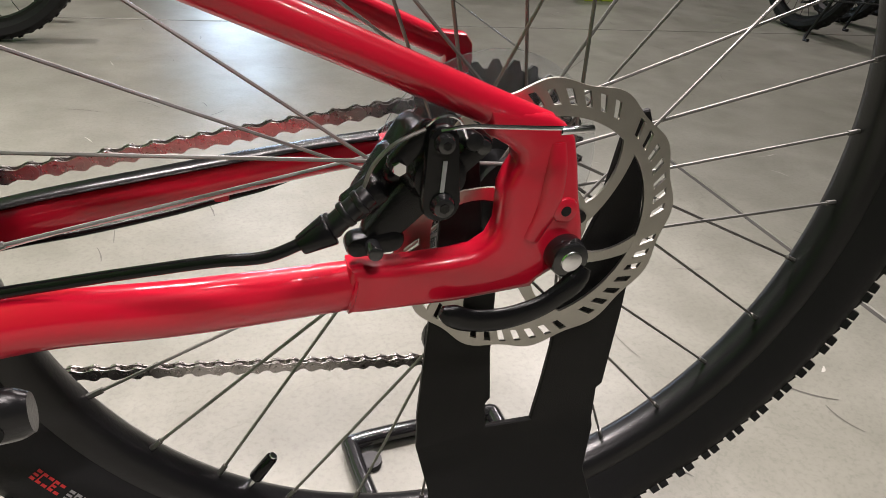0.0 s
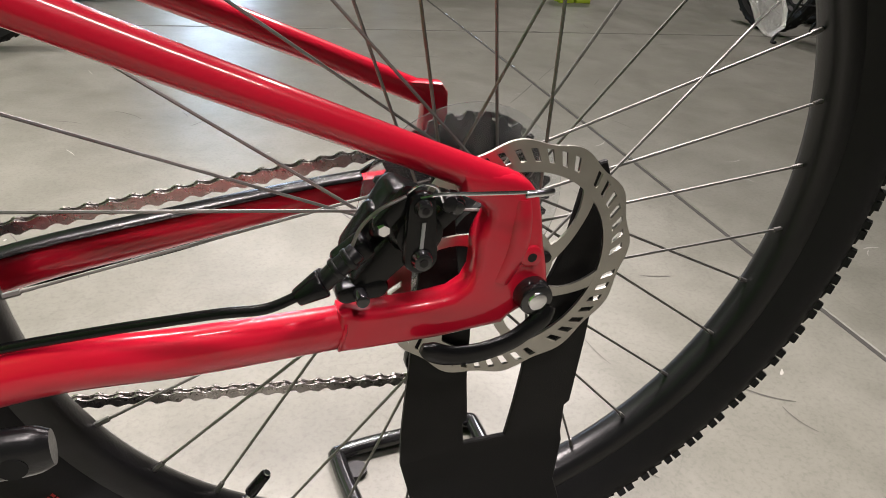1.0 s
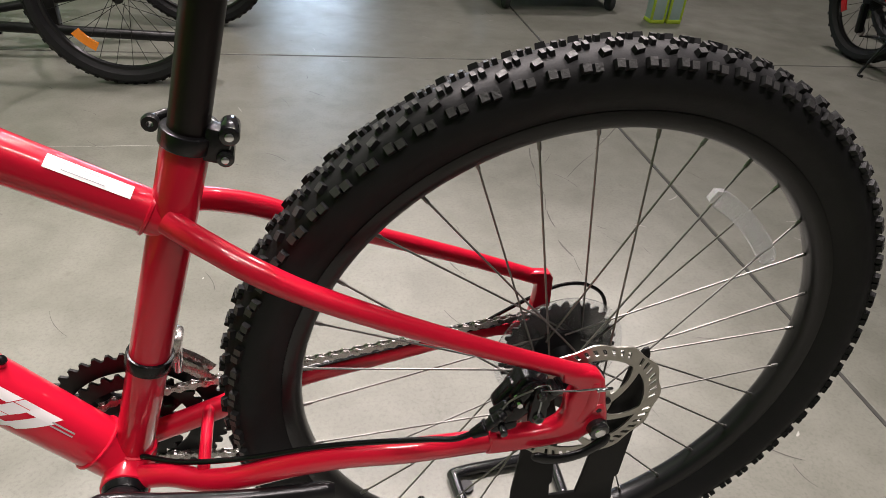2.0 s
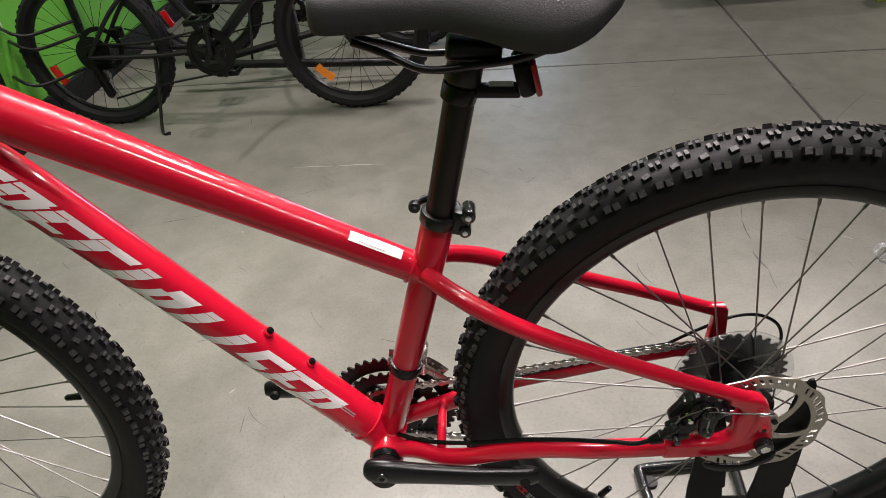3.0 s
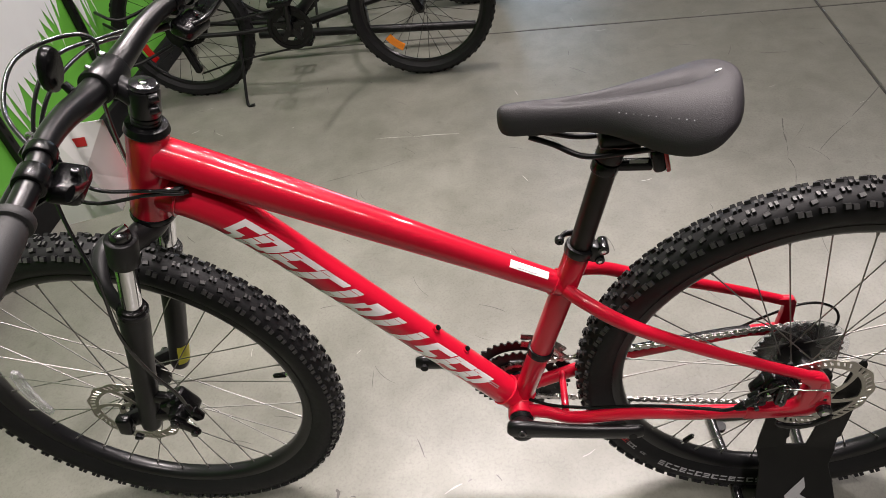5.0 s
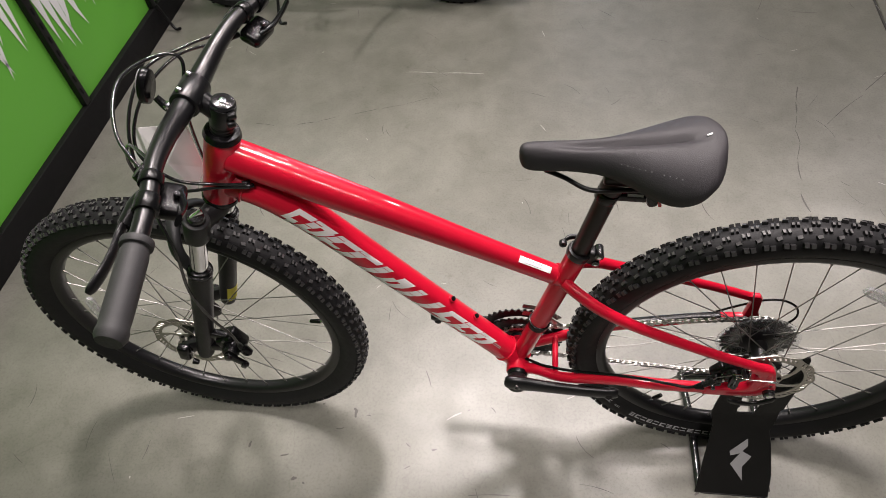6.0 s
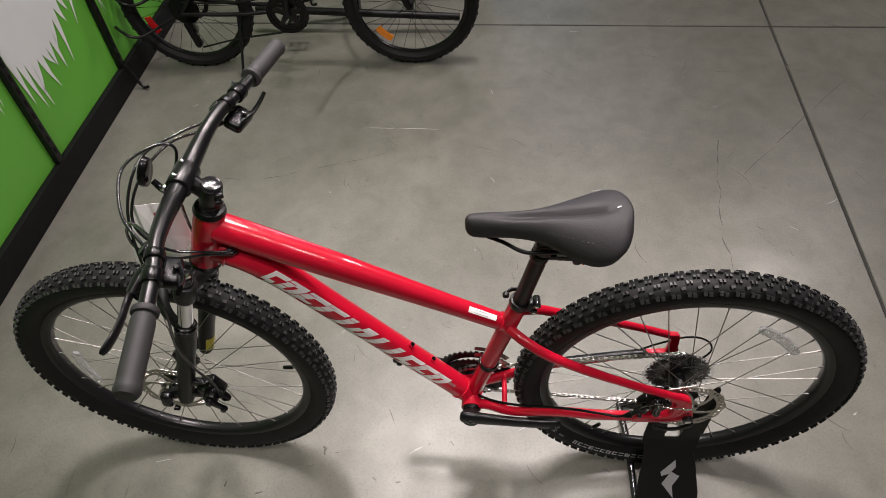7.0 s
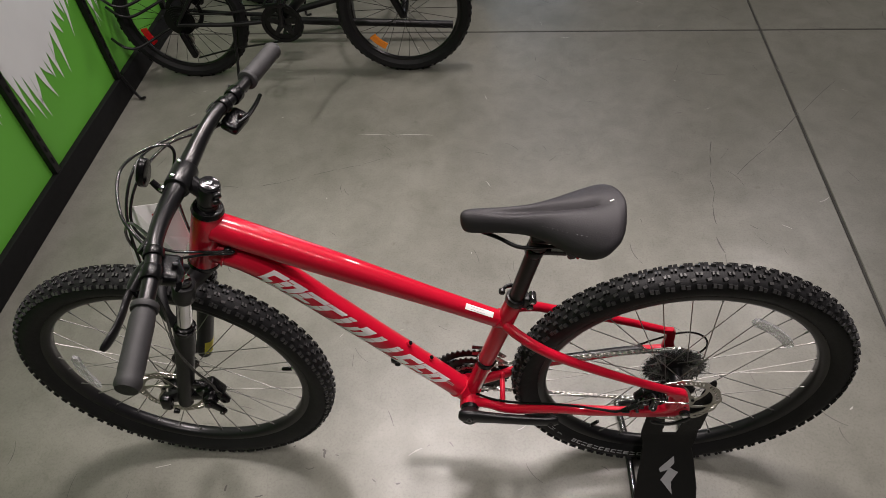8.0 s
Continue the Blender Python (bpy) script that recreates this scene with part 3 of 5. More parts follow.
for s in (-1, 1):
    rows = []
    for k in range(20):
        y = 0.262 + (0.376 - 0.262) * k / 19
        end = (0.0030, 0.0010)[k] if k < 2 else (0.0004, -0.0010, -0.0010, 0.0022)[k - 16] if k > 15 else 0.0
        rows.append((*bar_at(s * y), 0.0162 - end))
    bm = sweep(rows, 72, up=(0, 0, 1))
    bm.verts.ensure_lookup_table()
    for k in range(3, 15):  # fine ribs along the grip
        for q in range(0, 72, 2):
            v = bm.verts[k * 72 + q]
            v.co += (v.co - Vector(rows[k][:3])).normalized() * 0.0003
    grip = part("grip", steered(bm), GRIP, BIKE, "dark grey ribbed rubber grip")
    a, b = bar_at(s * 0.254), bar_at(s * 0.264)
    part("grip_flange", steered(rod(a, b, 0.0185, 0.0185, 24, bevel=0.002)), GRIP, grip)
    # brake lever
    c = bar_at(s * 0.205)
    lever = part("brake_lever", steered(rod(bar_at(s * 0.195), bar_at(s * 0.217), 0.0152, seg=24, bevel=0.002)), PLASTIC, BIKE, "black brake lever on the handlebar")
    part("lever_body", steered(tube([(c.x - 0.012, s * 0.170, c.z - 0.008, 0.008), (c.x - 0.026, s * 0.190, c.z - 0.016, 0.011), (c.x - 0.036, s * 0.215, c.z - 0.026, 0.009)], 5, 14)), ALLOY, lever)
    part("blade", steered(tube([(c.x - 0.030, s * 0.200, c.z - 0.018, 0.0070, 0.0055), (c.x - 0.040, s * 0.225, c.z - 0.030, 0.0066, 0.0050), (c.x - 0.040, s * 0.250, c.z - 0.036, 0.0072, 0.0045), (c.x - 0.042, s * 0.274, c.z - 0.040, 0.0080, 0.0042), (c.x - 0.049, s * 0.294, c.z - 0.046, 0.0078, 0.0042), (c.x - 0.053, s * 0.301, c.z - 0.049, 0.0045, 0.0030)], 6, 12, up=(0, 0, 1))), ALLOY, lever)
    part("adjuster", steered(rod((c.x - 0.020, s * 0.175, c.z - 0.012), (c.x - 0.030, s * 0.150, c.z - 0.010), 0.0058, 0.0045, 14, bevel=0.001)), ALLOY, lever)
    # shifter pod
    d = bar_at(s * 0.172)
    pod = part("shifter", steered(block((0.036, 0.052, 0.022), Matrix.Translation(d + Vector((0.010, 0, -0.034))) @ pose(0, 0, 0, 0, 24, s * -14), 0.009, 4)), PLASTIC, BIKE, "black gear shifter pod under the bar")
    part("shifter_clamp", steered(rod(bar_at(s * 0.164), bar_at(s * 0.178), 0.0148, seg=22, bevel=0.0015)), PLASTIC, pod)
    part("thumb_lever", steered(tube([(d.x + 0.020, s * 0.160, d.z - 0.030, 0.005, 0.004), (d.x + 0.034, s * 0.182, d.z - 0.028, 0.0055, 0.004), (d.x + 0.044, s * 0.206, d.z - 0.020, 0.009, 0.004), (d.x + 0.050, s * 0.220, d.z - 0.012, 0.0085, 0.0035)], 6, 12)), PLASTIC, pod)
    part("indicator", steered(rod((d.x - 0.012, s * 0.160, d.z - 0.004), (d.x - 0.020, s * 0.160, d.z + 0.006), 0.014, 0.012, 20, bevel=0.002)), PLASTIC, pod)
    part("pod_screw", steered(rod((d.x + 0.022, s * 0.172, d.z - 0.024), (d.x + 0.026, s * 0.172, d.z - 0.018), 0.004, seg=12, bevel=0.0008)), GLOSS, pod)
    part("return_lever", steered(tube([(d.x - 0.004, s * 0.186, d.z - 0.036, 0.005, 0.0035), (d.x - 0.016, s * 0.204, d.z - 0.036, 0.006, 0.0035), (d.x - 0.022, s * 0.220, d.z - 0.030, 0.007, 0.0035)], 6, 12)), PLASTIC, pod)
    part("cable_barrel", steered(rod((d.x - 0.008, s * 0.150, d.z - 0.024), (d.x - 0.022, s * 0.132, d.z - 0.022), 0.0048, 0.0038, 12, bevel=0.001)), ALLOY, pod)

# clear front reflector on a bracket
SLIM = Matrix.Translation((0, -0.010, 0)) @ Matrix.Diagonal((1, 0.66, 1, 1)) @ Matrix.Translation((0, 0.010, 0))


def slim(bm):
    bmesh.ops.transform(bm, matrix=SLIM, verts=bm.verts)
    return steered(bm)


refl = part("front_reflector", slim(rod((-0.943, -0.010, 0.9645), (-0.932, -0.010, 0.9610), 0.0285, 0.0275, 28, bevel=0.003)), PLASTIC, BIKE, "oval front reflector in a black holder")
part("reflector_lens", slim(rod((-0.9455, -0.010, 0.9653), (-0.9420, -0.010, 0.9642), 0.0245, 0.0255, 28, bevel=0.002)), CLEAR, refl)
part("reflector_bracket", steered(tube([(-0.932, -0.010, 0.944, 0.005), (-0.922, -0.012, 0.930, 0.006), (-0.908, -0.02, 0.930, 0.006), (-0.890, -0.034, 0.940, 0.007)], 6, 10)), PLASTIC, refl)
part("bracket_screw", steered(rod((-0.915, -0.018, 0.934), (-0.914, -0.019, 0.941), 0.0052, seg=14, bevel=0.001)), CHROME, refl)

# cables from the bar into the frame and down to the brakes
def hose(name, pts, r=0.0026, material=GLOSS, label="black cable housing", turn=True):
    bm = tube([(*p, r) for p in pts], 10, 10)
    return part(name, steered(bm) if turn else bm, material, BIKE, label)


d = bar_at(0.172)
hose("cable", [(d.x - 0.022, 0.130, d.z - 0.022), (-0.935, 0.075, 0.950), (-0.972, 0.010, 0.925), (-0.985, -0.035, 0.870), (-0.945, -0.045, 0.822), (-0.885, -0.036, 0.806), (-0.846, -0.0245, 0.796)])
hose("cable", [(d.x - 0.022, -0.130, d.z - 0.022), (-0.945, -0.085, 0.925), (-0.985, -0.060, 0.870), (-0.990, -0.048, 0.820), (-0.945, -0.048, 0.800), (-0.885, -0.036, 0.799), (-0.842, -0.0245, 0.790)])
hose("cable", [(-0.888, -0.150, 0.940), (-0.935, -0.105, 0.965), (-0.958, -0.030, 0.985), (-0.930, 0.025, 0.985), (-0.905, 0.040, 0.968), (-0.925, 0.030, 0.900), (-0.935, 0.028, 0.80), (-0.960, 0.075, 0.70)])
hose("cable", [(-0.888, 0.150, 0.942), (-0.930, 0.100, 0.950), (-0.965, 0.030, 0.955), (-0.985, -0.030, 0.900), (-0.988, -0.062, 0.80), (-0.975, -0.088, 0.70), (-0.992, -0.092, 0.60), (-0.985, -0.092, 0.52), (-0.968, -0.089, 0.46), (-0.964, -0.089, 0.422)])
for at in ((-0.848, -0.0225, 0.796), (-0.844, -0.0225, 0.790)):
    part("cable_grommet", rod((at[0] - 0.006, at[1] - 0.002, at[2] + 0.001), (at[0] + 0.004, at[1] + 0.004, at[2] - 0.002), 0.0042, 0.0035, 12, bevel=0.0008), PLASTIC, BIKE)
# folded paper tag tied to the bar
bm = bmesh.new()
vs = [bm.verts.new(p) for p in ((-0.985, -0.012, 0.893), (-0.918, 0.004, 0.888), (-0.926, 0.010, 0.795), (-0.950, -0.006, 0.757), (-1.045, -0.004, 0.737), (-1.018, -0.016, 0.835), (-0.962, -0.016, 0.828))]
for k in range(6):
    bm.faces.new((vs[k], vs[(k + 1) % 6], vs[6]))
ext = bmesh.ops.extrude_face_region(bm, geom=list(bm.faces))
bmesh.ops.translate(bm, vec=(0.0004, 0.0006, 0), verts=[v for v in ext["geom"] if isinstance(v, bmesh.types.BMVert)])
paper_tag = part("paper_tag", bm, PAPER, BIKE, "creased white paper price tag hanging from the handlebar", smooth=False)
bm = bmesh.new()
A, B, C = Vector((-0.985, -0.012, 0.893)), Vector((-0.918, 0.004, 0.888)), Vector((-0.962, -0.016, 0.828))
off = (B - A).cross(C - A).normalized() * (0.0008 if (B - A).cross(C - A).y < 0 else -0.0008)
bm.faces.new([bm.verts.new(A + (B - A) * u + (C - A) * v + off) for u, v in ((0.28, 0.28), (0.50, 0.28), (0.42, 0.46), (0.24, 0.46))])
part("tag_print", bm, REDPRINT, paper_tag, smooth=False)

# seat clamp, post, saddle
SAX = (ST0 - ST1).normalized()
clamp = part("seat_clamp", rod(ST0 - SAX * 0.004, ST0 + SAX * 0.010, 0.0203, 0.0203, 28, bevel=0.0015), ALLOY, BIKE, "black quick-release seat clamp")
part("clamp_lever", tube([(-0.326, -0.004, 0.6195, 0.004, 0.004), (-0.330, 0.018, 0.6305, 0.004, 0.004), (-0.346, 0.026, 0.6335, 0.0035, 0.0045), (-0.362, 0.025, 0.6355, 0.004, 0.005), (-0.371, 0.018, 0.6355, 0.003, 0.004)], 6, 12), ALLOY, clamp)
part("lever_eye", lathe([(0.0025, -0.004), (0.0060, -0.004), (0.0068, 0.0), (0.0060, 0.004), (0.0025, 0.004)], (-0.3735, 0.012, 0.6350), 20), ALLOY, clamp)
for x, z, r in ((-0.3170, 0.6345, 0.0076), (-0.3215, 0.6165, 0.0066)):
    nut = part("clamp_nut", rod((x, -0.016, z), (x, 0.008, z), r, r, 20, bevel=0.0015), GLOSS, clamp)
    part("nut_pin", rod((x, -0.0175, z), (x, -0.015, z), r * 0.45, seg=12, bevel=0.0005), CHROME, nut)
part("clamp_ear", block((0.020, 0.018, 0.028), pose(-0.3270, -0.004, 0.6250, 0, 16, 0), 0.004), ALLOY, clamp)
P1 = Vector((-0.311, 0, 0.785))
part("seat_post", rod(ST0, P1, 0.0150, 0.0150, 28), POST, BIKE, "black seat post")
part("post_head", rod(P1 - SAX * 0.012, P1 + SAX * 0.012, 0.0172, 0.0165, 28, bevel=0.002), POST, BIKE)
saddle = part("saddle_clamp", block((0.050, 0.034, 0.020), pose(-0.302, 0, 0.803, 0, 8, 0), 0.006, 3), ALLOY, BIKE, "black saddle clamp")
SECTIONS = [(0.000, 0.003, 0.832, 0.003), (0.006, 0.0095, 0.8375, 0.012), (0.025, 0.0155, 0.8415, 0.020), (0.07, 0.0195, 0.8430, 0.0225), (0.16, 0.021, 0.8440, 0.0225), (0.28, 0.023, 0.8445, 0.0215), (0.42, 0.029, 0.8460, 0.0235), (0.54, 0.042, 0.849, 0.030), (0.66, 0.060, 0.852, 0.038), (0.77, 0.073, 0.856, 0.040), (0.86, 0.076, 0.860, 0.034), (0.93, 0.066, 0.8625, 0.025), (0.97, 0.051, 0.862, 0.020), (0.992, 0.031, 0.860, 0.014), (1.0, 0.011, 0.855, 0.009)]
rows = [np.array(q) for q in SECTIONS]
rows = spline(rows, 4)
bm = bmesh.new()
rings = []
for u, w, zt, drop in rows:
    x, zt, w = -0.4435 + 0.2675 * u, zt + 0.016, w * 1.05
    ring = []
    groove = 0.0085 * max(0.0, min(1.0, (u - 0.12) / 0.2)) * max(0.0, min(1.0, (0.93 - u) / 0.12))
    for k in range(33):
        v = -1 + 2 * k / 32
        av = abs(v)
        y = w * math.sin(v * math.pi / 2 * 1.0) * (1.0 if av < 0.8 else 1.0 - 0.05 * (av - 0.8) / 0.2)
        side = math.sin(av * math.pi / 2)
        z = zt - drop * (1 - math.sqrt(max(0.0, 1 - side**2.6))) - (0.006 + 0.10 * w) * side**2
        z -= groove * math.exp(-((y / 0.0075) ** 2))
        ring.append(bm.verts.new((x, y, z)))
    inner = [bm.verts.new((x + (0.006 if u < 0.1 else -0.004 if u > 0.9 else 0), v.co.y * 0.86, v.co.z - 0.004 + 0.006 * (abs(v.co.y) / max(w, 1e-3)))) for v in ring[::-1]]
    rings.append(ring + inner)
for a, b in zip(rings, rings[1:]):
    n = len(a)
    for k in range(n):
        bm.faces.new((a[k], a[(k + 1) % n], b[(k + 1) % n], b[k]))
for r in (rings[0], rings[-1]):
    for k in range(32):
        bm.faces.new((r[k], r[k + 1], r[64 - k], r[65 - k]))
cover = part("saddle_cover", bm, SADDLE, saddle, "dark grey padded saddle cover with a shallow centre groove")
part("saddle_base", block((0.20, 0.040, 0.006), pose(-0.31, 0, 0.832, 0, -2, 0), 0.003), PLASTIC, saddle)
for s in (-1, 1):
    part("saddle_rail", tube([(-0.408, s * 0.007, 0.818, 0.0036), (-0.380, s * 0.012, 0.808, 0.0036), (-0.345, s * 0.021, 0.794, 0.0036), (-0.300, s * 0.022, 0.795, 0.0036), (-0.255, s * 0.023, 0.800, 0.0036), (-0.205, s * 0.034, 0.822, 0.0036)], 8, 10), ALLOY, saddle)
part("saddle_mark", block((0.008, 0.0025, 0.0006), pose(-0.199, 0.002, 0.8776, 0, -4, 25), 0.0002), DECAL, saddle, "small pale printed mark", smooth=False)
for k in range(14):
    if k not in (6,):
        part("stitch", block((0.0014, 0.0007, 0.0008), pose(-0.310 + 0.0075 * k, -0.036 - 0.0022 * k, 0.8580 - 0.0004 * k, 35, 0, -14), 0), PALE, saddle, smooth=False)
part("bracket_collar", rod(P1 - SAX * 0.030, P1 - SAX * 0.014, 0.0172, seg=26, bevel=0.001), PLASTIC, BIKE)
br = part("reflector_bracket", block((0.044, 0.013, 0.013), pose(-0.283, -0.002, 0.763, 0, 4, 0), 0.003), PLASTIC, BIKE, "black bracket with a rear reflector")
tail = part("rear_reflector", block((0.016, 0.044, 0.034), pose(-0.2585, -0.002, 0.778, 0, -12, 0), 0.006, 3), PLASTIC, br)
part("red_lens", block((0.006, 0.040, 0.031), pose(-0.2485, -0.002, 0.7765, 0, -12, 0), 0.0025), REDLENS, br, "red reflector lens")
part("bracket_label", block((0.022, 0.0006, 0.005), pose(-0.279, -0.0088, 0.7715, 0, 4, 0), 0), PALE, br, smooth=False)

# ---- fork ----
FDIR = (HT1 - HT0).normalized()
CROWN = HT1 + FDIR * 0.022
fork = part("fork_crown", steered(tube([(CROWN.x - 0.012, -0.071, CROWN.z + 0.014, 0.016, 0.021), (CROWN.x - 0.009, -0.045, CROWN.z + 0.004, 0.015, 0.017), (CROWN.x, 0, CROWN.z, 0.020, 0.020), (CROWN.x - 0.009, 0.045, CROWN.z + 0.004, 0.015, 0.017), (CROWN.x - 0.012, 0.071, CROWN.z + 0.014, 0.016, 0.021)], 8, 20, up=(1, 0, 0))), LOWER, BIKE, "black suspension fork")
LEGTOP = Vector((-0.9265, 0, 0.757))
LEGDIR = Vector((-0.348, 0, -1)).normalized()
for s in (-1, 1):
    top = LEGTOP + Vector((0, s * 0.0655, 0))
    part("fork_collar", steered(rod(top, top + LEGDIR * 0.046, 0.0205, 0.0200, 26, bevel=0.003)), LOWER, fork)
    knob = part("fork_cap", steered(rod(top - LEGDIR * 0.010, top + LEGDIR * 0.002, 0.0125, 0.0145, 20, bevel=0.002)), GLOSS, fork)
    part("cap_grip", steered(block((0.022, 0.007, 0.008), Matrix.Translation(top - LEGDIR * 0.012) @ pose(0, 0, 0, 0, -19, 35), 0.002)), CHROME if s < 0 else PLASTIC, knob)
    part("stanchion", steered(rod(top + LEGDIR * 0.040, top + LEGDIR * 0.175, 0.0142, seg=28)), CHROME, fork, "polished steel fork stanchion")
    seal = top + LEGDIR * 0.136
    part("wiper_seal", steered(sweep([(*(seal - LEGDIR * 0.006), 0.0150), (*(seal - LEGDIR * 0.004), 0.0185), (*(seal + LEGDIR * 0.002), 0.0185), (*(seal + LEGDIR * 0.003), 0.0215), (*(seal + LEGDIR * 0.010), 0.0215)], 26)), PLASTIC, fork)
    end = seal + LEGDIR * 0.308
    part("lower_leg", steered(sweep(spline([(*(seal + LEGDIR * 0.008), 0.0205), (*(seal + LEGDIR * 0.05), 0.0205), (*(seal + LEGDIR * 0.14), 0.0185), (*(seal + LEGDIR * 0.25), 0.0178), (*(seal + LEGDIR * 0.300), 0.0168), (*end, 0.0125)], 5), 24)), LOWER, fork, "matt black fork lower leg")
    part("fork_dropout", steered(slab_xz(capsule((end.x + 0.010, end.z + 0.034), (-1.102, 0.3533), 0.016, 0.015), s * 0.058, s * 0.070, 0.003)), LOWER, fork)
    if s > 0:
        bm = bmesh.new()
        q = seal + LEGDIR * 0.238
        across = LEGDIR.cross(Vector((0, 1, 0))).normalized()
        across = across if across.x > 0 else -across
        rows = []
        for k in range(9):
            f = radians(-75 + 105 * k / 8)
            out = across * math.cos(f) + Vector((0, 1, 0)) * math.sin(f)
            rows.append((bm.verts.new(q + out * 0.0184), bm.verts.new(q + LEGDIR * 0.05 + out * 0.0182)))
        for a, b in zip(rows, rows[1:]):
            bm.faces.new((a[0], b[0], b[1], a[1]))
        part("yellow_label", steered(bm), YELLOW, fork, "yellow warning sticker")
a = LEGTOP + LEGDIR * 0.142
part("fork_arch", steered(tube([(a.x - 0.012, -0.063, a.z - 0.01, 0.012, 0.008), (a.x - 0.030, -0.055, a.z + 0.034, 0.012, 0.008), (a.x - 0.040, -0.025, a.z + 0.062, 0.012, 0.008), (a.x - 0.042, 0, a.z + 0.068, 0.012, 0.008), (a.x - 0.040, 0.025, a.z + 0.062, 0.012, 0.008), (a.x - 0.030, 0.055, a.z + 0.034, 0.012, 0.008), (a.x - 0.012, 0.063, a.z - 0.01, 0.012, 0.008)], 6, 14, up=(1, 0, 0))), LOWER, fork)

# ---- wheels ----


def tyre_mesh(c, R=0.349, pitch=80):
    prof = [(0.2935, -0.0125), (0.300, -0.0165), (0.310, -0.0245), (0.322, -0.0288), (0.333, -0.0275), (0.342, -0.0215), (0.3472, -0.0120), (R, 0.0)]
    prof = [(r, y) for r, y in prof] + [(r, -y) for r, y in prof[-2::-1]] + [(0.2915, 0.009), (0.2915, -0.009)]
    bm = lathe(prof, c, 144)
    box = [(-1, -1, 0, 1), (1, -1, 0, 1), (1, 1, 0, 1), (-1, 1, 0, 1), (-0.82, -0.8, 1, 1), (0.82, -0.8, 1, 1), (0.82, 0.8, 1, 1), (-0.82, 0.8, 1, 1)]
    faces = ((4, 5, 6, 7), (0, 1, 5, 4), (1, 2, 6, 5), (2, 3, 7, 6), (3, 0, 4, 7))
    rg = random.Random(3)

    def knob(ang, y, length, width, high, skew=0.0):
        yy = abs(y)
        r = np.interp(yy, [0, 0.012, 0.0215, 0.0275], [R, 0.3472, 0.342, 0.333])
        tilt = np.interp(yy, [0, 0.012, 0.0215, 0.0275], [0, 0.30, 0.75, 1.2]) * (1 if y > 0 else -1)
        er = Vector((math.cos(ang), 0, math.sin(ang)))
        et = Vector((-math.sin(ang), 0, math.cos(ang)))
        ey = Vector((0, 1, 0))
        up = er * math.cos(tilt) + ey * math.sin(tilt)
        side = ey * math.cos(tilt) - er * math.sin(tilt)
        o = c + er * r + ey * y - up * 0.0015
        f, g = et * math.cos(skew) + side * math.sin(skew), side * math.cos(skew) - et * math.sin(skew)
        vs = [bm.verts.new(o + f * (u * length / 2) + g * (v * width / 2) + up * (w * (high + 0.0015))) for u, v, w, _ in box]
        for n, q in enumerate(faces):
            bm.faces.new([vs[k] for k in q]).material_index = 0 if n else 1

    for k in range(pitch):
        f = 2 * math.pi * k / pitch
        st = 2 * math.pi / pitch
        j = 0.02 * st
        for sgn, off in ((-1, 0.0), (1, 0.5)):
            o = f + off * st
            for dl in (-0.0034, 0.0034):
                knob(o + dl / R, sgn * 0.0058, 0.0046, 0.0082, 0.0046, sgn * 0.10)
            o2 = f + (off + 0.42) * st
            knob(o2 + rg.uniform(-j, j), sgn * 0.0155, 0.0092, 0.0066, 0.0050, sgn * 0.25)
            knob(o2 - 0.0062 / R - 0.08 * st, sgn * 0.0238, 0.0080, 0.0086, 0.0054, 0)
            knob(o2 + 0.0075 / R + 0.08 * st, sgn * 0.0245, 0.0080, 0.0080, 0.0054, 0)
    return bm


def wheel(name, c, label, phase, near, far, turn):
    fix = steered if turn else (lambda q: q)
    rim_prof = [(0.2965, -0.0150), (0.2965, -0.0128), (0.2905, -0.0120), (0.2890, 0.0), (0.2905, 0.0120), (0.2965, 0.0128), (0.2965, 0.0150), (0.2880, 0.0152), (0.2800, 0.0110), (0.2775, 0.0060), (0.2768, 0.0), (0.2775, -0.0060), (0.2800, -0.0110), (0.2880, -0.0152)]
    w = part(name, fix(lathe(rim_prof, c, 144)), ALLOY, BIKE, label)
    part("tyre", fix(tyre_mesh(c)), TYRE, w, "black knobbly mountain bike tyre").data.materials.append(LIT_TREAD)
    # hub shell with two flanges
    hp = [(0.0085, near - 0.030), (0.0165, near - 0.012), (0.0175, near - 0.003), (0.0315, near - 0.002), (0.0315, near + 0.002), (0.016, near + 0.006), (0.0145, (near + far) / 2), (0.016, far - 0.006), (0.0315, far - 0.002), (0.0315, far + 0.002), (0.0175, far + 0.003), (0.0165, far + 0.010), (0.0085, far + 0.022)]
    part("hub", fix(lathe(hp, c, 40, closed=False)), ALLOY, w)
    for k in range(32):
        a = radians(11.25 * (k + phase))
        flange, y = (near, 1) if k % 2 else (far, -1)
        lead = 1 if k % 4 in (1, 2) else -1
        h = a + lead * radians(67.5 - 5.6)
        p0 = c + Vector((0.0285 * math.cos(h), flange + 0.003 * lead * (1 if y > 0 else -1), 0.0285 * math.sin(h)))
        p1 = c + Vector((0.2790 * math.cos(a), -0.002 * y, 0.2790 * math.sin(a)))
        d = (p1 - p0).normalized()
        bm = rod(p0, p1, 0.00105, seg=6)
        rod(p1 - d * 0.011, p1 + d * 0.001, 0.0019, seg=6, bm=bm)
        part("spoke", fix(bm), SPOKE, w)
    return w


rear = wheel("rear_wheel", HUB, "black rear wheel with knobbly tyre", 0.38, -0.031, 0.019, False)
front = wheel("front_wheel", FHUB, "black front wheel with knobbly tyre", 0.15, -0.027, 0.030, True)


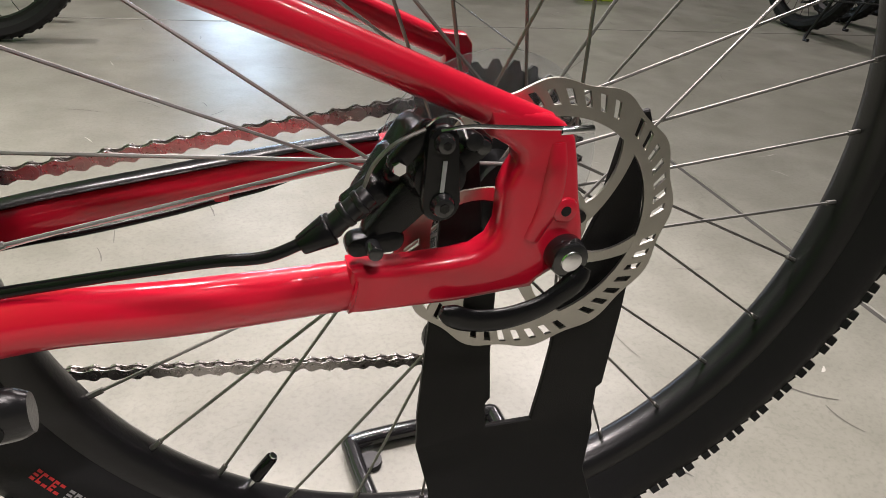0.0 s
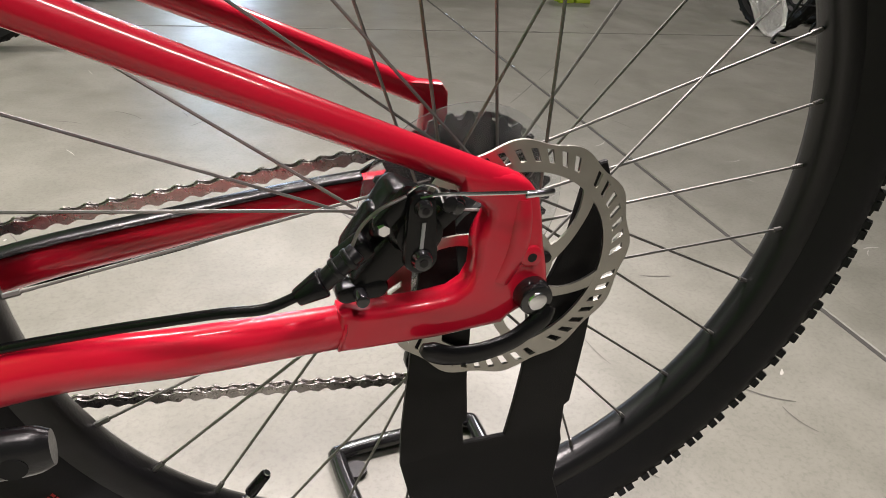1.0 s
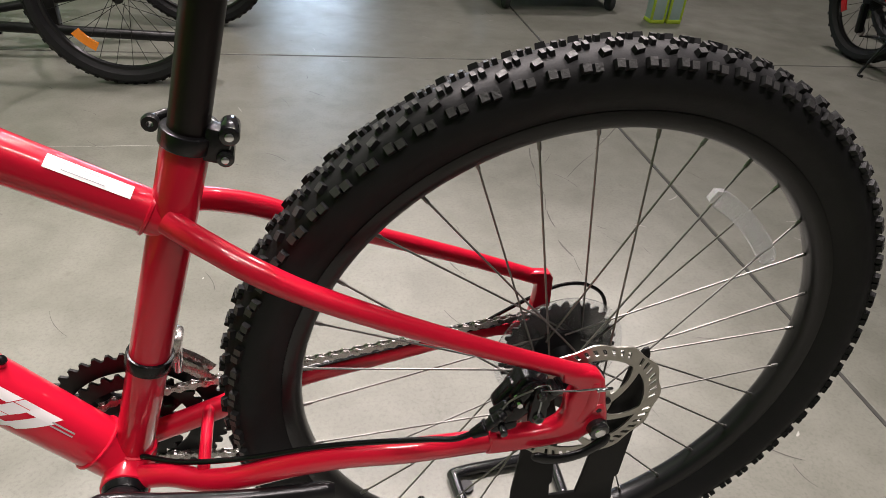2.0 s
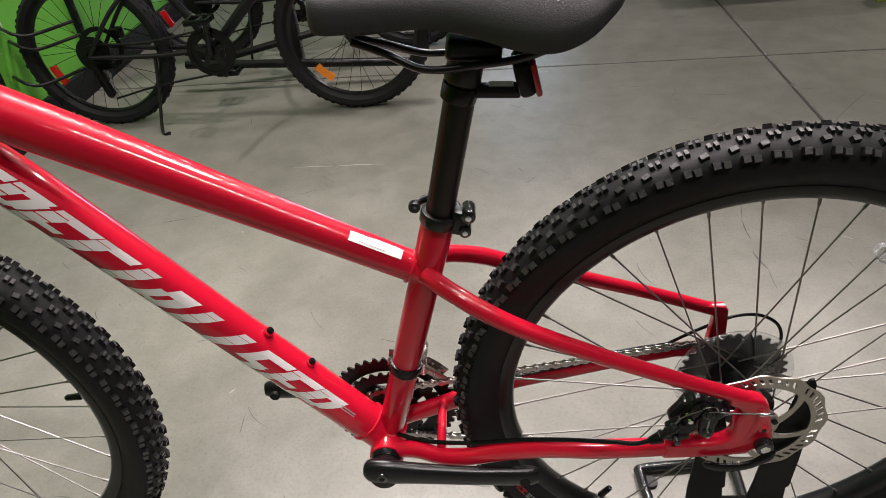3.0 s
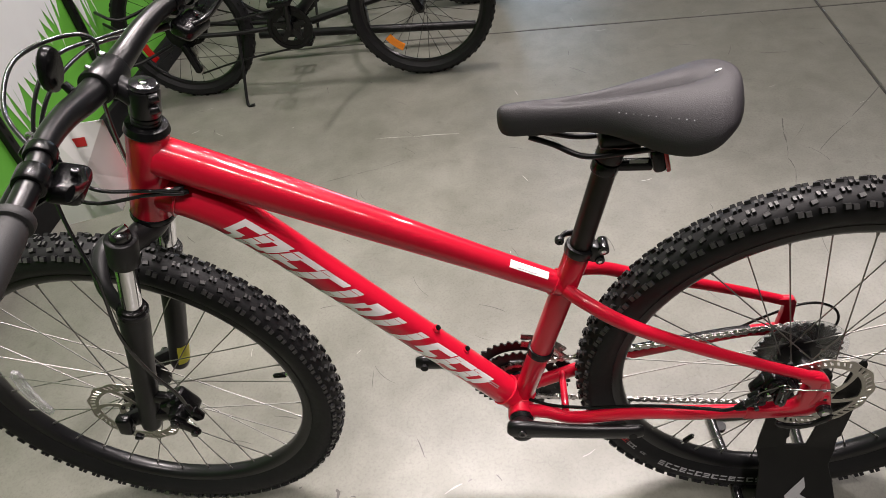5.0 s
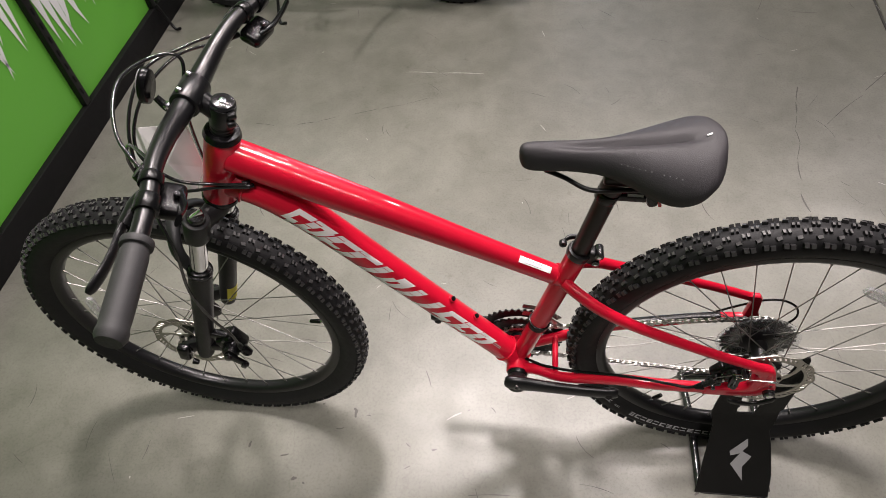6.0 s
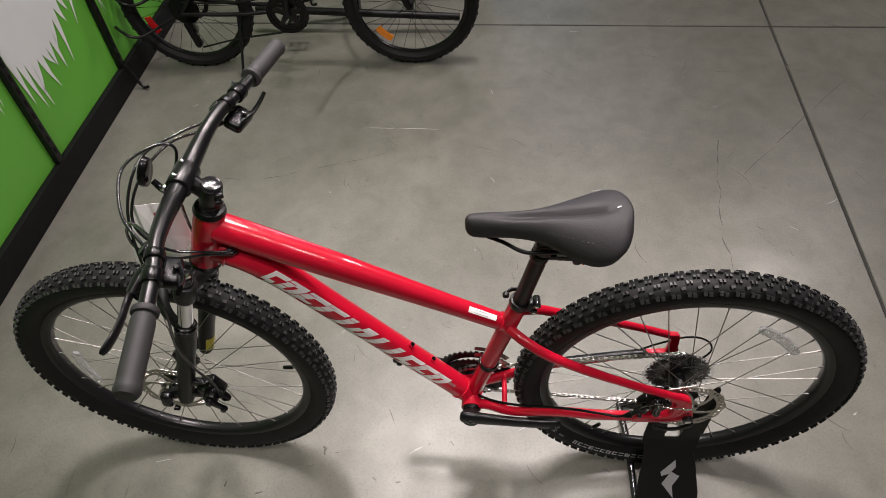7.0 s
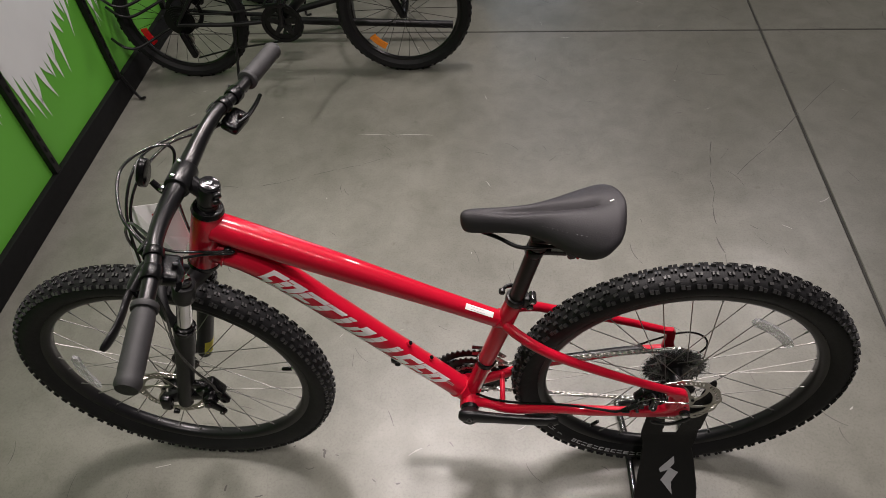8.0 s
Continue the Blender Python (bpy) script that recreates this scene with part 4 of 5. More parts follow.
def valve(c, ang, turn, parent):
    e = Vector((math.cos(ang), 0, math.sin(ang)))
    bm = rod(c + e * 0.279, c + e * 0.245, 0.0028, seg=12)
    v = part("valve", steered(bm) if turn else bm, CHROME, parent, "valve with a black cap")
    bm = rod(c + e * 0.2680, c + e * 0.2465, 0.0048, 0.0042, 14, bevel=0.001)
    part("valve_cap", steered(bm) if turn else bm, PLASTIC, parent, "black valve cap")


valve(HUB, math.atan2(0.141 - 0.3533, -0.154), False, rear)
valve(FHUB, math.atan2(0.382 - 0.3533, 0.25), True, front)


def rotor_mesh(c, y, R=0.0797, slots=48):
    """A wavy brake disc with slanted slots and swept arms."""
    bm = bmesh.new()
    n = slots * 7
    bands = (0.0620, 0.0678, 0.0758, R)
    rings = []
    for k in range(n):
        row = []
        for i, r in enumerate(bands):
            f = 2 * math.pi * k / n + (r - 0.07) * 8.0
            rr = r + (0.0016 * math.cos(12 * 2 * math.pi * k / n) if i == 3 else 0)
            row.append(bm.verts.new((c.x + rr * math.cos(f), y, c.z + rr * math.sin(f))))
        rings.append(row)
    for k in range(n):
        a, b = rings[k], rings[(k + 1) % n]
        for i in range(3):
            if i == 1 and k % 7 in (1, 2, 3) and (k // 7) % 8 != 7:
                continue
            bm.faces.new((a[i], b[i], b[i + 1], a[i + 1]))
    ext = bmesh.ops.extrude_face_region(bm, geom=list(bm.faces))
    bmesh.ops.translate(bm, vec=(0, 0.0018, 0), verts=[v for v in ext["geom"] if isinstance(v, bmesh.types.BMVert)])
    return bm


def disc_carrier(c, y):
    return lathe([(0.0165, y), (0.0275, y), (0.0275, y + 0.0018), (0.0165, y + 0.0018)], c, 48)


def disc_arm(c, y, k):
    f0 = 2 * math.pi * k / 6 + 0.25
    outer, inner = [], []
    for j in range(9):
        u = j / 8
        r = 0.0265 + (0.0630 - 0.0265) * u
        f = f0 + 0.55 * u
        w = 0.0062 - 0.0024 * math.sin(math.pi * u)
        outer.append((c.x + r * math.cos(f) - w * math.sin(f), c.z + r * math.sin(f) + w * math.cos(f)))
        inner.append((c.x + r * math.cos(f) + w * math.sin(f), c.z + r * math.sin(f) - w * math.cos(f)))
    return slab_xz(outer + inner[::-1], y + 0.0001, y + 0.0017, 0)


for c, y, fix, w in ((HUB, -0.0590, (lambda q: q), rear), (FHUB, -0.0520, steered, front)):
    part("disc_carrier", fix(disc_carrier(c, y)), ROTOR, w)
    for k in range(6):
        part("disc_arm", fix(disc_arm(c, y, k)), ROTOR, w)
disc = part("brake_disc", rotor_mesh(HUB, -0.0590), ROTOR, rear, "perforated steel brake disc with a wavy edge")
disc2 = part("brake_disc", steered(rotor_mesh(FHUB, -0.0520)), ROTOR, front, "perforated steel brake disc with a wavy edge")
for c, y, fix, w in ((HUB, -0.0600, (lambda q: q), rear), (FHUB, -0.0530, steered, front)):
    for k in range(6):
        f = 2 * math.pi * k / 6 + 0.25
        p = c + Vector((0.022 * math.cos(f), y, 0.022 * math.sin(f)))
        part("disc_bolt", fix(rod(p - Vector((0, 0.002, 0)), p + Vector((0, 0.003, 0)), 0.0036, seg=10, bevel=0.0006)), DARKSTEEL, w)


def wheel_reflector(c, ang, span, fix, w):
    """A clear curved reflector clipped between spokes."""
    bm = bmesh.new()
    prev = None
    for k in range(13):
        f = ang + span * (k / 12 - 0.5)
        taper = 1.0 if 0 < k < 12 else 0.6
        row = []
        for r, y in ((0.2330 - 0.0095 * taper, -0.0035), (0.2330 + 0.0095 * taper, -0.0035), (0.2330 + 0.0095 * taper, 0.0035), (0.2330 - 0.0095 * taper, 0.0035)):
            row.append(bm.verts.new(c + Vector((r * math.cos(f), y - 0.006, r * math.sin(f)))))
        if prev:
            for i in range(4):
                bm.faces.new((prev[i], prev[(i + 1) % 4], row[(i + 1) % 4], row[i]))
        else:
            bm.faces.new(row)
        prev = row
    bm.faces.new(prev[::-1])
    part("spoke_reflector", fix(bm), CLEAR, w, "clear plastic spoke reflector")


wheel_reflector(HUB, radians(48), radians(31), lambda q: q, rear)
wheel_reflector(FHUB, radians(181), radians(31), steered, front)

# printed marks on the tyre walls


def tyre_print(c, a0, a1, count, r, high, material, w, fix=lambda q: q):
    for k in range(count):
        f0 = a0 + (a1 - a0) * (k + 0.12) / count
        f1 = a0 + (a1 - a0) * (k + 0.88) / count
        bm = bmesh.new()
        y0 = -np.interp(r, [0.30, 0.31, 0.322, 0.333], [0.0165, 0.0245, 0.0288, 0.0275]) - 0.0006
        y1 = -np.interp(r + high, [0.30, 0.31, 0.322, 0.333], [0.0165, 0.0245, 0.0288, 0.0275]) - 0.0006

        def pt(f, v):
            rr = r + high * v
            return bm.verts.new(c + Vector((rr * math.cos(f), y0 + (y1 - y0) * v, rr * math.sin(f))))
        bars = ((0.0, 0.25), (0.75, 1.0)) if k % 3 else ((0.0, 0.25), (0.4, 0.6), (0.75, 1.0))
        for v0, v1 in bars:
            bm.faces.new((pt(f0, v0), pt(f1, v0), pt(f1, v1), pt(f0, v1)))
        if k % 2:
            fm = f0 + (f1 - f0) * 0.3
            bm.faces.new((pt(f0, 0.25), pt(fm, 0.25), pt(fm, 0.75), pt(f0, 0.75)))
        part("tyre_print", fix(bm), material, w, smooth=False)


tyre_print(HUB, radians(-131), radians(-92), 13, 0.3100, 0.0095, PALE, rear)
tyre_print(HUB, radians(-151.5), radians(-147.5), 5, 0.3110, 0.0065, REDPRINT, rear)
tyre_print(HUB, radians(-147), radians(-142.5), 5, 0.3110, 0.0065, PALE, rear)
tyre_print(HUB, radians(-140.0), radians(-137.0), 5, 0.3130, 0.0035, PALE, rear)

# cassette, spoke guard
for k in range(8):
    teeth = (32, 28, 24, 21, 18, 15, 13, 11)[k]
    r = teeth * 0.0127 / (2 * math.pi)
    y = 0.0245 + 0.0047 * k
    bm = bmesh.new()
    rings = []
    n = teeth * 4
    for j in range(n):
        f = 2 * math.pi * j / n
        ro = r + (0.0030 if j % 4 in (0, 1) else -0.0022)
        rings.append([bm.verts.new((HUB.x + q * math.cos(f), yy, HUB.z + q * math.sin(f))) for q, yy in ((max(0.014, r - 0.013), y - 0.0009), (ro, y - 0.0009), (ro, y + 0.0009), (max(0.014, r - 0.013), y + 0.0009))])
    for j in range(n):
        a, b = rings[j], rings[(j + 1) % n]
        for i in range(4):
            bm.faces.new((a[i], a[(i + 1) % 4], b[(i + 1) % 4], b[i]))
    part("cog", bm, DARKSTEEL, rear, smooth=False)
part("cassette_body", rod((0, 0.022, HUB.z), (0, 0.062, HUB.z), 0.030, 0.016, 32), DARKSTEEL, rear)
for k in range(3):
    f = 2 * math.pi * k / 3
    part("cog_spider", slab_xz(capsule((0.02 * math.cos(f), HUB.z + 0.02 * math.sin(f)), (0.056 * math.cos(f), HUB.z + 0.056 * math.sin(f)), 0.010, 0.006), 0.0260, 0.0280, 0), DARKSTEEL, rear)
part("spoke_guard", lathe([(0.030, 0.0205), (0.060, 0.0195), (0.0745, 0.0205), (0.0745, 0.0215), (0.060, 0.0207), (0.030, 0.0217)], HUB, 64), FILM, rear, "clear plastic spoke guard disc")

# rear axle, quick release
qr = part("quick_release", rod((0, -0.0945, HUB.z), (0, -0.082, HUB.z), 0.0100, 0.0108, 28, bevel=0.002), GLOSS, BIKE, "black quick-release lever")
part("release_cap", rod((0, -0.0955, HUB.z), (0, -0.0935, HUB.z), 0.0056, 0.0060, 22, bevel=0.0008), CHROME, qr, "bright metal cap")
part("release_arm", tube([(0.0085, -0.092, 0.3480, 0.0040, 0.0050), (0.0050, -0.0935, 0.3410, 0.0044, 0.0068), (-0.004, -0.0945, 0.3340, 0.0034, 0.0064), (-0.015, -0.0950, 0.3280, 0.0032, 0.0064), (-0.032, -0.0950, 0.3240, 0.0030, 0.0066), (-0.050, -0.0945, 0.3250, 0.0030, 0.0064), (-0.060, -0.0935, 0.3290, 0.0032, 0.0060), (-0.065, -0.0925, 0.3315, 0.0020, 0.0030)], 6, 16, up=(0, 1, 0)), PLASTIC, qr)
part("axle_nut", rod((0, -0.086, HUB.z), (0, -0.0660, HUB.z), 0.0085, seg=18), CHROME, qr)
part("axle_nut", rod((0, 0.080, HUB.z), (0, 0.096, HUB.z), 0.009, 0.007, 20, bevel=0.001), GLOSS, qr)
fqr = part("axle_nut", steered(rod((-1.102, -0.086, 0.3533), (-1.102, -0.066, 0.3533), 0.009, seg=18, bevel=0.001)), GLOSS, BIKE)
part("axle_nut", steered(rod((-1.102, 0.066, 0.3533), (-1.102, 0.086, 0.3533), 0.009, seg=18, bevel=0.001)), GLOSS, BIKE)

# rear brake caliper
cal = part("rear_brake_caliper", block((0.036, 0.028, 0.032), pose(-0.071, -0.064, 0.399, 0, 30, 0), 0.007, 3), PLASTIC, BIKE, "black mechanical disc brake caliper with cable")
part("caliper_outer", rod((-0.0705, -0.0930, 0.4015), (-0.0705, -0.076, 0.4015), 0.0125, 0.0155, 26, bevel=0.003), PLASTIC, cal)
part("caliper_back", block((0.020, 0.018, 0.034), pose(-0.089, -0.064, 0.390, 0, 32, 0), 0.006, 3), PLASTIC, cal)
part("caliper_foot", slab_xz(capsule((-0.074, 0.392), (-0.094, 0.370), 0.010, 0.0075), -0.083, -0.070, 0.003), PLASTIC, cal)
part("actuator_arm", slab_xz(capsule((-0.0725, 0.4205), (-0.0715, 0.3925), 0.0070, 0.0088), -0.0990, -0.0930, 0.002), PLASTIC, cal)
part("arm_print", block((0.0018, 0.0006, 0.014), pose(-0.0718, -0.0992, 0.4055, 0, 2, 0), 0), PALE, cal, smooth=False)
for x, z, r in ((-0.0725, 0.4205, 0.0046), (-0.0715, 0.3925, 0.0056)):
    b = part("caliper_bolt", rod((x, -0.1030, z), (x, -0.0985, z), r * 0.85, r, 20, bevel=0.0012), GLOSS, cal)
    part("hex_socket", rod((x, -0.1034, z), (x, -0.1015, z), r * 0.42, seg=6), PLASTIC, cal, smooth=False)
part("mount_bracket", slab_xz(capsule((-0.0525, 0.4150), (-0.0625, 0.4060), 0.0050, 0.0052), -0.092, -0.080, 0.002), PLASTIC, cal)
part("mount_bracket", slab_xz(capsule((-0.088, 0.367), (-0.104, 0.365), 0.0060, 0.0055), -0.084, -0.072, 0.003), PLASTIC, cal)
part("pad_adjuster", rod((-0.0575, -0.095, 0.4185), (-0.0575, -0.080, 0.4165), 0.0042, 0.0042, 16, bevel=0.001), ALLOY, cal)
for at in ((-0.0525, 0.4150), (-0.098, 0.367)):
    part("mount_bolt", rod((at[0], -0.0935, at[1]), (at[0], -0.084, at[1]), 0.0036, seg=14, bevel=0.001), GLOSS, cal)
part("cable_arm", slab_xz(capsule((-0.078, 0.4235), (-0.0905, 0.4095), 0.0046, 0.0040), -0.095, -0.089, 0.0015), PLASTIC, cal)
part("cable_anchor", rod((-0.0905, -0.0985, 0.4095), (-0.0905, -0.087, 0.4095), 0.0030, seg=6), CHROME, cal, smooth=False)
part("cable_stop", block((0.020, 0.012, 0.012), pose(-0.1025, -0.086, 0.392, 0, -38, 0), 0.003, 3), PLASTIC, cal)
part("barrel_adjuster", rod((-0.101, -0.091, 0.396), (-0.120, -0.094, 0.381), 0.0050, 0.0050, 18, bevel=0.001), ALLOY, cal)
for k in range(3):
    p = Vector((-0.104 - 0.006 * k, -0.0920, 0.3935 - 0.0048 * k))
    dd = Vector((-0.019, 0, -0.015)).normalized()
    part("adjuster_ring", rod(p, p + dd * 0.003, 0.0060, seg=18, bevel=0.0006), ALLOY, cal)
part("caliper_spring", tube([(-0.0800, -0.094, 0.4250, 0.0007), (-0.0740, -0.097, 0.4310, 0.0007), (-0.0660, -0.096, 0.4290, 0.0007), (-0.0610, -0.094, 0.4200, 0.0007)], 6, 8), CHROME, cal)
part("boot", rod((-0.118, -0.095, 0.383), (-0.131, -0.095, 0.376), 0.0072, 0.0045, 16, bevel=0.001), PLASTIC, cal)
part("wire_tail", tube([(-0.074, -0.0985, 0.4255, 0.0009), (-0.064, -0.1015, 0.4280, 0.0009), (-0.050, -0.104, 0.4282, 0.0010), (-0.030, -0.104, 0.4270, 0.0010), (-0.010, -0.104, 0.4262, 0.0010)], 6, 8), CHROME, cal, "silver brake wire end")
part("wire_crimp", rod((-0.024, -0.105, 0.4258), (-0.009, -0.105, 0.4263), 0.0018, seg=10, bevel=0.0004), CHROME, cal)
part("brake_wire", tube([(-0.104, -0.091, 0.398, 0.0009), (-0.100, -0.093, 0.410, 0.0009), (-0.092, -0.096, 0.420, 0.0009), (-0.080, -0.096, 0.4255, 0.0009)], 6, 6), SPOKE, cal)
hose("rear_brake_cable", [(-0.128, -0.095, 0.378), (-0.145, -0.094, 0.3715), (-0.165, -0.089, 0.3685), (-0.19, -0.082, 0.363), (-0.225, -0.072, 0.3545), (-0.27, -0.062, 0.344), (-0.33, -0.050, 0.326), (-0.39, -0.034, 0.312), (-0.43, -0.016, 0.306)], 0.0027, PLASTIC, turn=False)
# front caliper
fcal = part("front_brake_caliper", steered(block((0.044, 0.036, 0.050), pose(-0.994, -0.066, 0.398, 0, -25, 0), 0.008, 3)), PLASTIC, BIKE, "black mechanical disc brake caliper")
part("caliper_outer", steered(rod((-0.987, -0.100, 0.400), (-0.987, -0.078, 0.400), 0.0155, 0.0185, 24, bevel=0.003)), PLASTIC, fcal)
part("actuator_arm", steered(slab_xz(capsule((-0.987, 0.400), (-0.962, 0.374), 0.0095, 0.007), -0.106, -0.099, 0.002)), PLASTIC, fcal)
part("mount_bracket", steered(slab_xz(capsule((-1.034, 0.424), (-0.990, 0.414), 0.0095, 0.010), -0.076, -0.062, 0.003)), PLASTIC, fcal)
part("mount_bracket", steered(slab_xz(capsule((-1.046, 0.374), (-0.992, 0.378), 0.010, 0.0095), -0.076, -0.062, 0.003)), PLASTIC, fcal)
for x, z in ((-0.999, 0.417), (-1.003, 0.377)):
    part("mount_bolt", steered(rod((x, -0.084, z), (x, -0.074, z), 0.0052, seg=14, bevel=0.001)), GLOSS, fcal)
part("arm_bolt", steered(rod((-0.963, -0.111, 0.375), (-0.963, -0.098, 0.375), 0.0058, seg=14, bevel=0.001)), GLOSS, fcal)
part("arm_bolt", steered(rod((-0.987, -0.111, 0.400), (-0.987, -0.099, 0.400), 0.0066, seg=14, bevel=0.001)), GLOSS, fcal)
part("cable_stop", steered(block((0.018, 0.014, 0.026), pose(-0.958, -0.088, 0.402, 0, -20, 0), 0.004, 3)), PLASTIC, fcal)
part("barrel_adjuster", steered(rod((-0.960, -0.090, 0.404), (-0.964, -0.089, 0.424), 0.0056, 0.0046, 16, bevel=0.001)), ALLOY, fcal)
part("caliper_spring", steered(tube([(-0.968, -0.098, 0.400, 0.0008), (-0.958, -0.102, 0.394, 0.0008), (-0.954, -0.102, 0.384, 0.0008), (-0.960, -0.103, 0.376, 0.0008)], 6, 8)), CHROME, fcal)
release = part("front_release_lever", steered(block((0.024, 0.018, 0.044), pose(-1.100, -0.084, 0.366, 0, 12, 0), 0.006, 3)), PLASTIC, BIKE, "black front quick-release lever")
part("lever_tip", steered(rod((-1.092, -0.088, 0.338), (-1.080, -0.088, 0.334), 0.0065, 0.0050, 14, bevel=0.0015)), PLASTIC, release)

# cranks, rings, chain
lc = part("crank_arm", sweep(spline([(-0.468, -0.064, 0.2975, 0.0080, 0.0110), (-0.461, -0.065, 0.2975, 0.0105, 0.0185), (-0.440, -0.066, 0.2965, 0.0115, 0.0200), (-0.405, -0.067, 0.2925, 0.0100, 0.0170), (-0.34, -0.069, 0.2875, 0.0090, 0.0152), (-0.29, -0.070, 0.2860, 0.0090, 0.0152), (-0.262, -0.070, 0.2855, 0.0090, 0.0150), (-0.252, -0.070, 0.2855, 0.0070, 0.0110)], 5), 20), ALLOY, BIKE, "black alloy crank arm with no pedal")
part("crank_boss", rod((BB.x, -0.072, BB.z + 0.006), (BB.x, -0.044, BB.z), 0.0185, 0.017, 26, bevel=0.003), ALLOY, lc)
part("crank_bolt", rod((BB.x, -0.0795, 0.2985), (BB.x, -0.072, 0.2985), 0.0075, seg=18, bevel=0.001), GLOSS, lc)
part("bolt_socket", rod((BB.x, -0.0798, 0.2985), (BB.x, -0.076, 0.2985), 0.0038, seg=6), FLATBLACK, lc, smooth=False)
part("pedal_hole", rod((-0.269, -0.0795, 0.2835), (-0.269, -0.074, 0.2835), 0.0068, seg=18), FLATBLACK, lc)
rc = part("crank_arm", sweep(spline([(-0.440, 0.066, 0.284, 0.0105, 0.018), (-0.47, 0.072, 0.286, 0.010, 0.0165), (-0.55, 0.079, 0.291, 0.010, 0.0150), (-0.60, 0.081, 0.294, 0.010, 0.0155), (-0.622, 0.081, 0.2955, 0.0098, 0.0155), (-0.632, 0.081, 0.296, 0.0075, 0.0115)], 5), 20), ALLOY, BIKE, "black alloy crank arm with no pedal")
part("pedal_hole", rod((-0.616, 0.066, 0.295), (-0.616, 0.0735, 0.295), 0.0068, seg=18), FLATBLACK, rc)
part("crank_boss", rod((BB.x, 0.044, BB.z), (BB.x, 0.080, BB.z), 0.0185, 0.0165, 26, bevel=0.003), ALLOY, rc)


def chainring(teeth, y, thick, hole):
    r = teeth * 0.0127 / (2 * math.pi)
    bm = bmesh.new()
    n = teeth * 4
    rings = []
    for j in range(n):
        f = 2 * math.pi * j / n
        ro = r + (0.0030 if j % 4 in (0, 1) else -0.0026)
        rings.append([bm.verts.new((BB.x + q * math.cos(f), yy, BB.z + q * math.sin(f))) for q, yy in ((r - hole, y - thick / 2), (ro, y - thick / 2), (ro, y + thick / 2), (r - hole, y + thick / 2))])
    for j in range(n):
        a, b = rings[j], rings[(j + 1) % n]
        for i in range(4):
            bm.faces.new((a[i], a[(i + 1) % 4], b[(i + 1) % 4], b[i]))
    return bm


ring = part("chainring", chainring(44, 0.0525, 0.003, 0.020), DARKSTEEL, BIKE, "black toothed chainring", smooth=False)
part("chainring", chainring(22, 0.0390, 0.003, 0.014), DARKSTEEL, BIKE, "black toothed chainring", smooth=False)
part("chainring", chainring(34, 0.0450, 0.003, 0.016), DARKSTEEL, BIKE, "black toothed chainring", smooth=False)
for k in range(4):
    f = math.pi / 2 * k + 0.6
    part("ring_spider", slab_xz(capsule((BB.x, BB.z), (BB.x + 0.058 * math.cos(f), BB.z + 0.058 * math.sin(f)), 0.018, 0.008), 0.048, 0.052, 0.001), ALLOY, ring)

# rear derailleur
der = part("rear_derailleur", slab_xz(capsule((0.004, 0.326), (-0.004, 0.268), 0.013, 0.011), 0.066, 0.086, 0.004), PLASTIC, BIKE, "black rear derailleur")
UP, LO = Vector((-0.012, 0.046, 0.268)), Vector((-0.006, 0.046, 0.202))
for p in (UP, LO):
    part("jockey_wheel", rod(p - Vector((0, 0.004, 0)), p + Vector((0, 0.004, 0)), 0.0205, seg=22, bevel=0.001), PLASTIC, der)
for y in (0.0395, 0.0525):
    part("cage_plate", slab_xz(capsule((UP.x, UP.z), (LO.x, LO.z), 0.012, 0.010), y - 0.001, y + 0.001, 0), DARKSTEEL, der)

R_RING, R_COG = 22 * 0.0127 / (2 * math.pi), 21 * 0.0127 / (2 * math.pi)
Y_RING, Y_COG = 0.0390, 0.0433


def arc(c, r, f0, f1, y, n=24):
    return [Vector((c.x + r * math.cos(radians(f0 + (f1 - f0) * k / n)), y, c.z + r * math.sin(radians(f0 + (f1 - f0) * k / n)))) for k in range(n + 1)]


loop = arc(BB, R_RING, 275, 93, Y_RING) + arc(HUB, R_COG, 93, -62, Y_COG) + arc(UP, 0.0205, 118, 200, Y_COG, 8) + arc(LO, 0.0205, 10, -100, Y_COG, 10)
loop.append(loop[0].copy())
cum = [0.0]
for a, b in zip(loop, loop[1:]):
    cum.append(cum[-1] + (b - a).length)
count = 2 * round(cum[-1] / 0.0127 / 2)
step = cum[-1] / count


def on_loop(s):
    i = min(max(np.searchsorted(cum, s) - 1, 0), len(loop) - 2)
    k = (s - cum[i]) / max(cum[i + 1] - cum[i], 1e-9)
    return loop[i].lerp(loop[i + 1], k)


def link_mesh(gap, thick):
    bm = bmesh.new()
    out = []
    for k in range(14):
        f = math.pi / 2 + math.pi * (k % 7) / 6 + (0 if k < 7 else math.pi)
        cx = -0.00635 if k < 7 else 0.00635
        out.append((cx + 0.0046 * math.cos(f), 0.0046 * math.sin(f)))
    out[7:7] = [(-0.0032, -0.0034), (0.0, -0.0026), (0.0032, -0.0034)]
    out += [(0.0032, 0.0034), (0.0, 0.0026), (-0.0032, 0.0034)]
    for s in (-1, 1):
        slab_xz(out, s * gap, s * (gap + thick), 0, bm=bm)
    for x in (-0.00635, 0.00635):
        rod((x, -gap - thick - 0.0004, 0), (x, gap + thick + 0.0004, 0), 0.0019, seg=8, bm=bm)
        rod((x, -gap, 0), (x, gap, 0), 0.0037, seg=8, bm=bm)
    me = bpy.data.meshes.new("chain_link")
    bmesh.ops.recalc_face_normals(bm, faces=bm.faces)
    bm.to_mesh(me)
    bm.free()
    me.materials.append(STEEL)
    return me


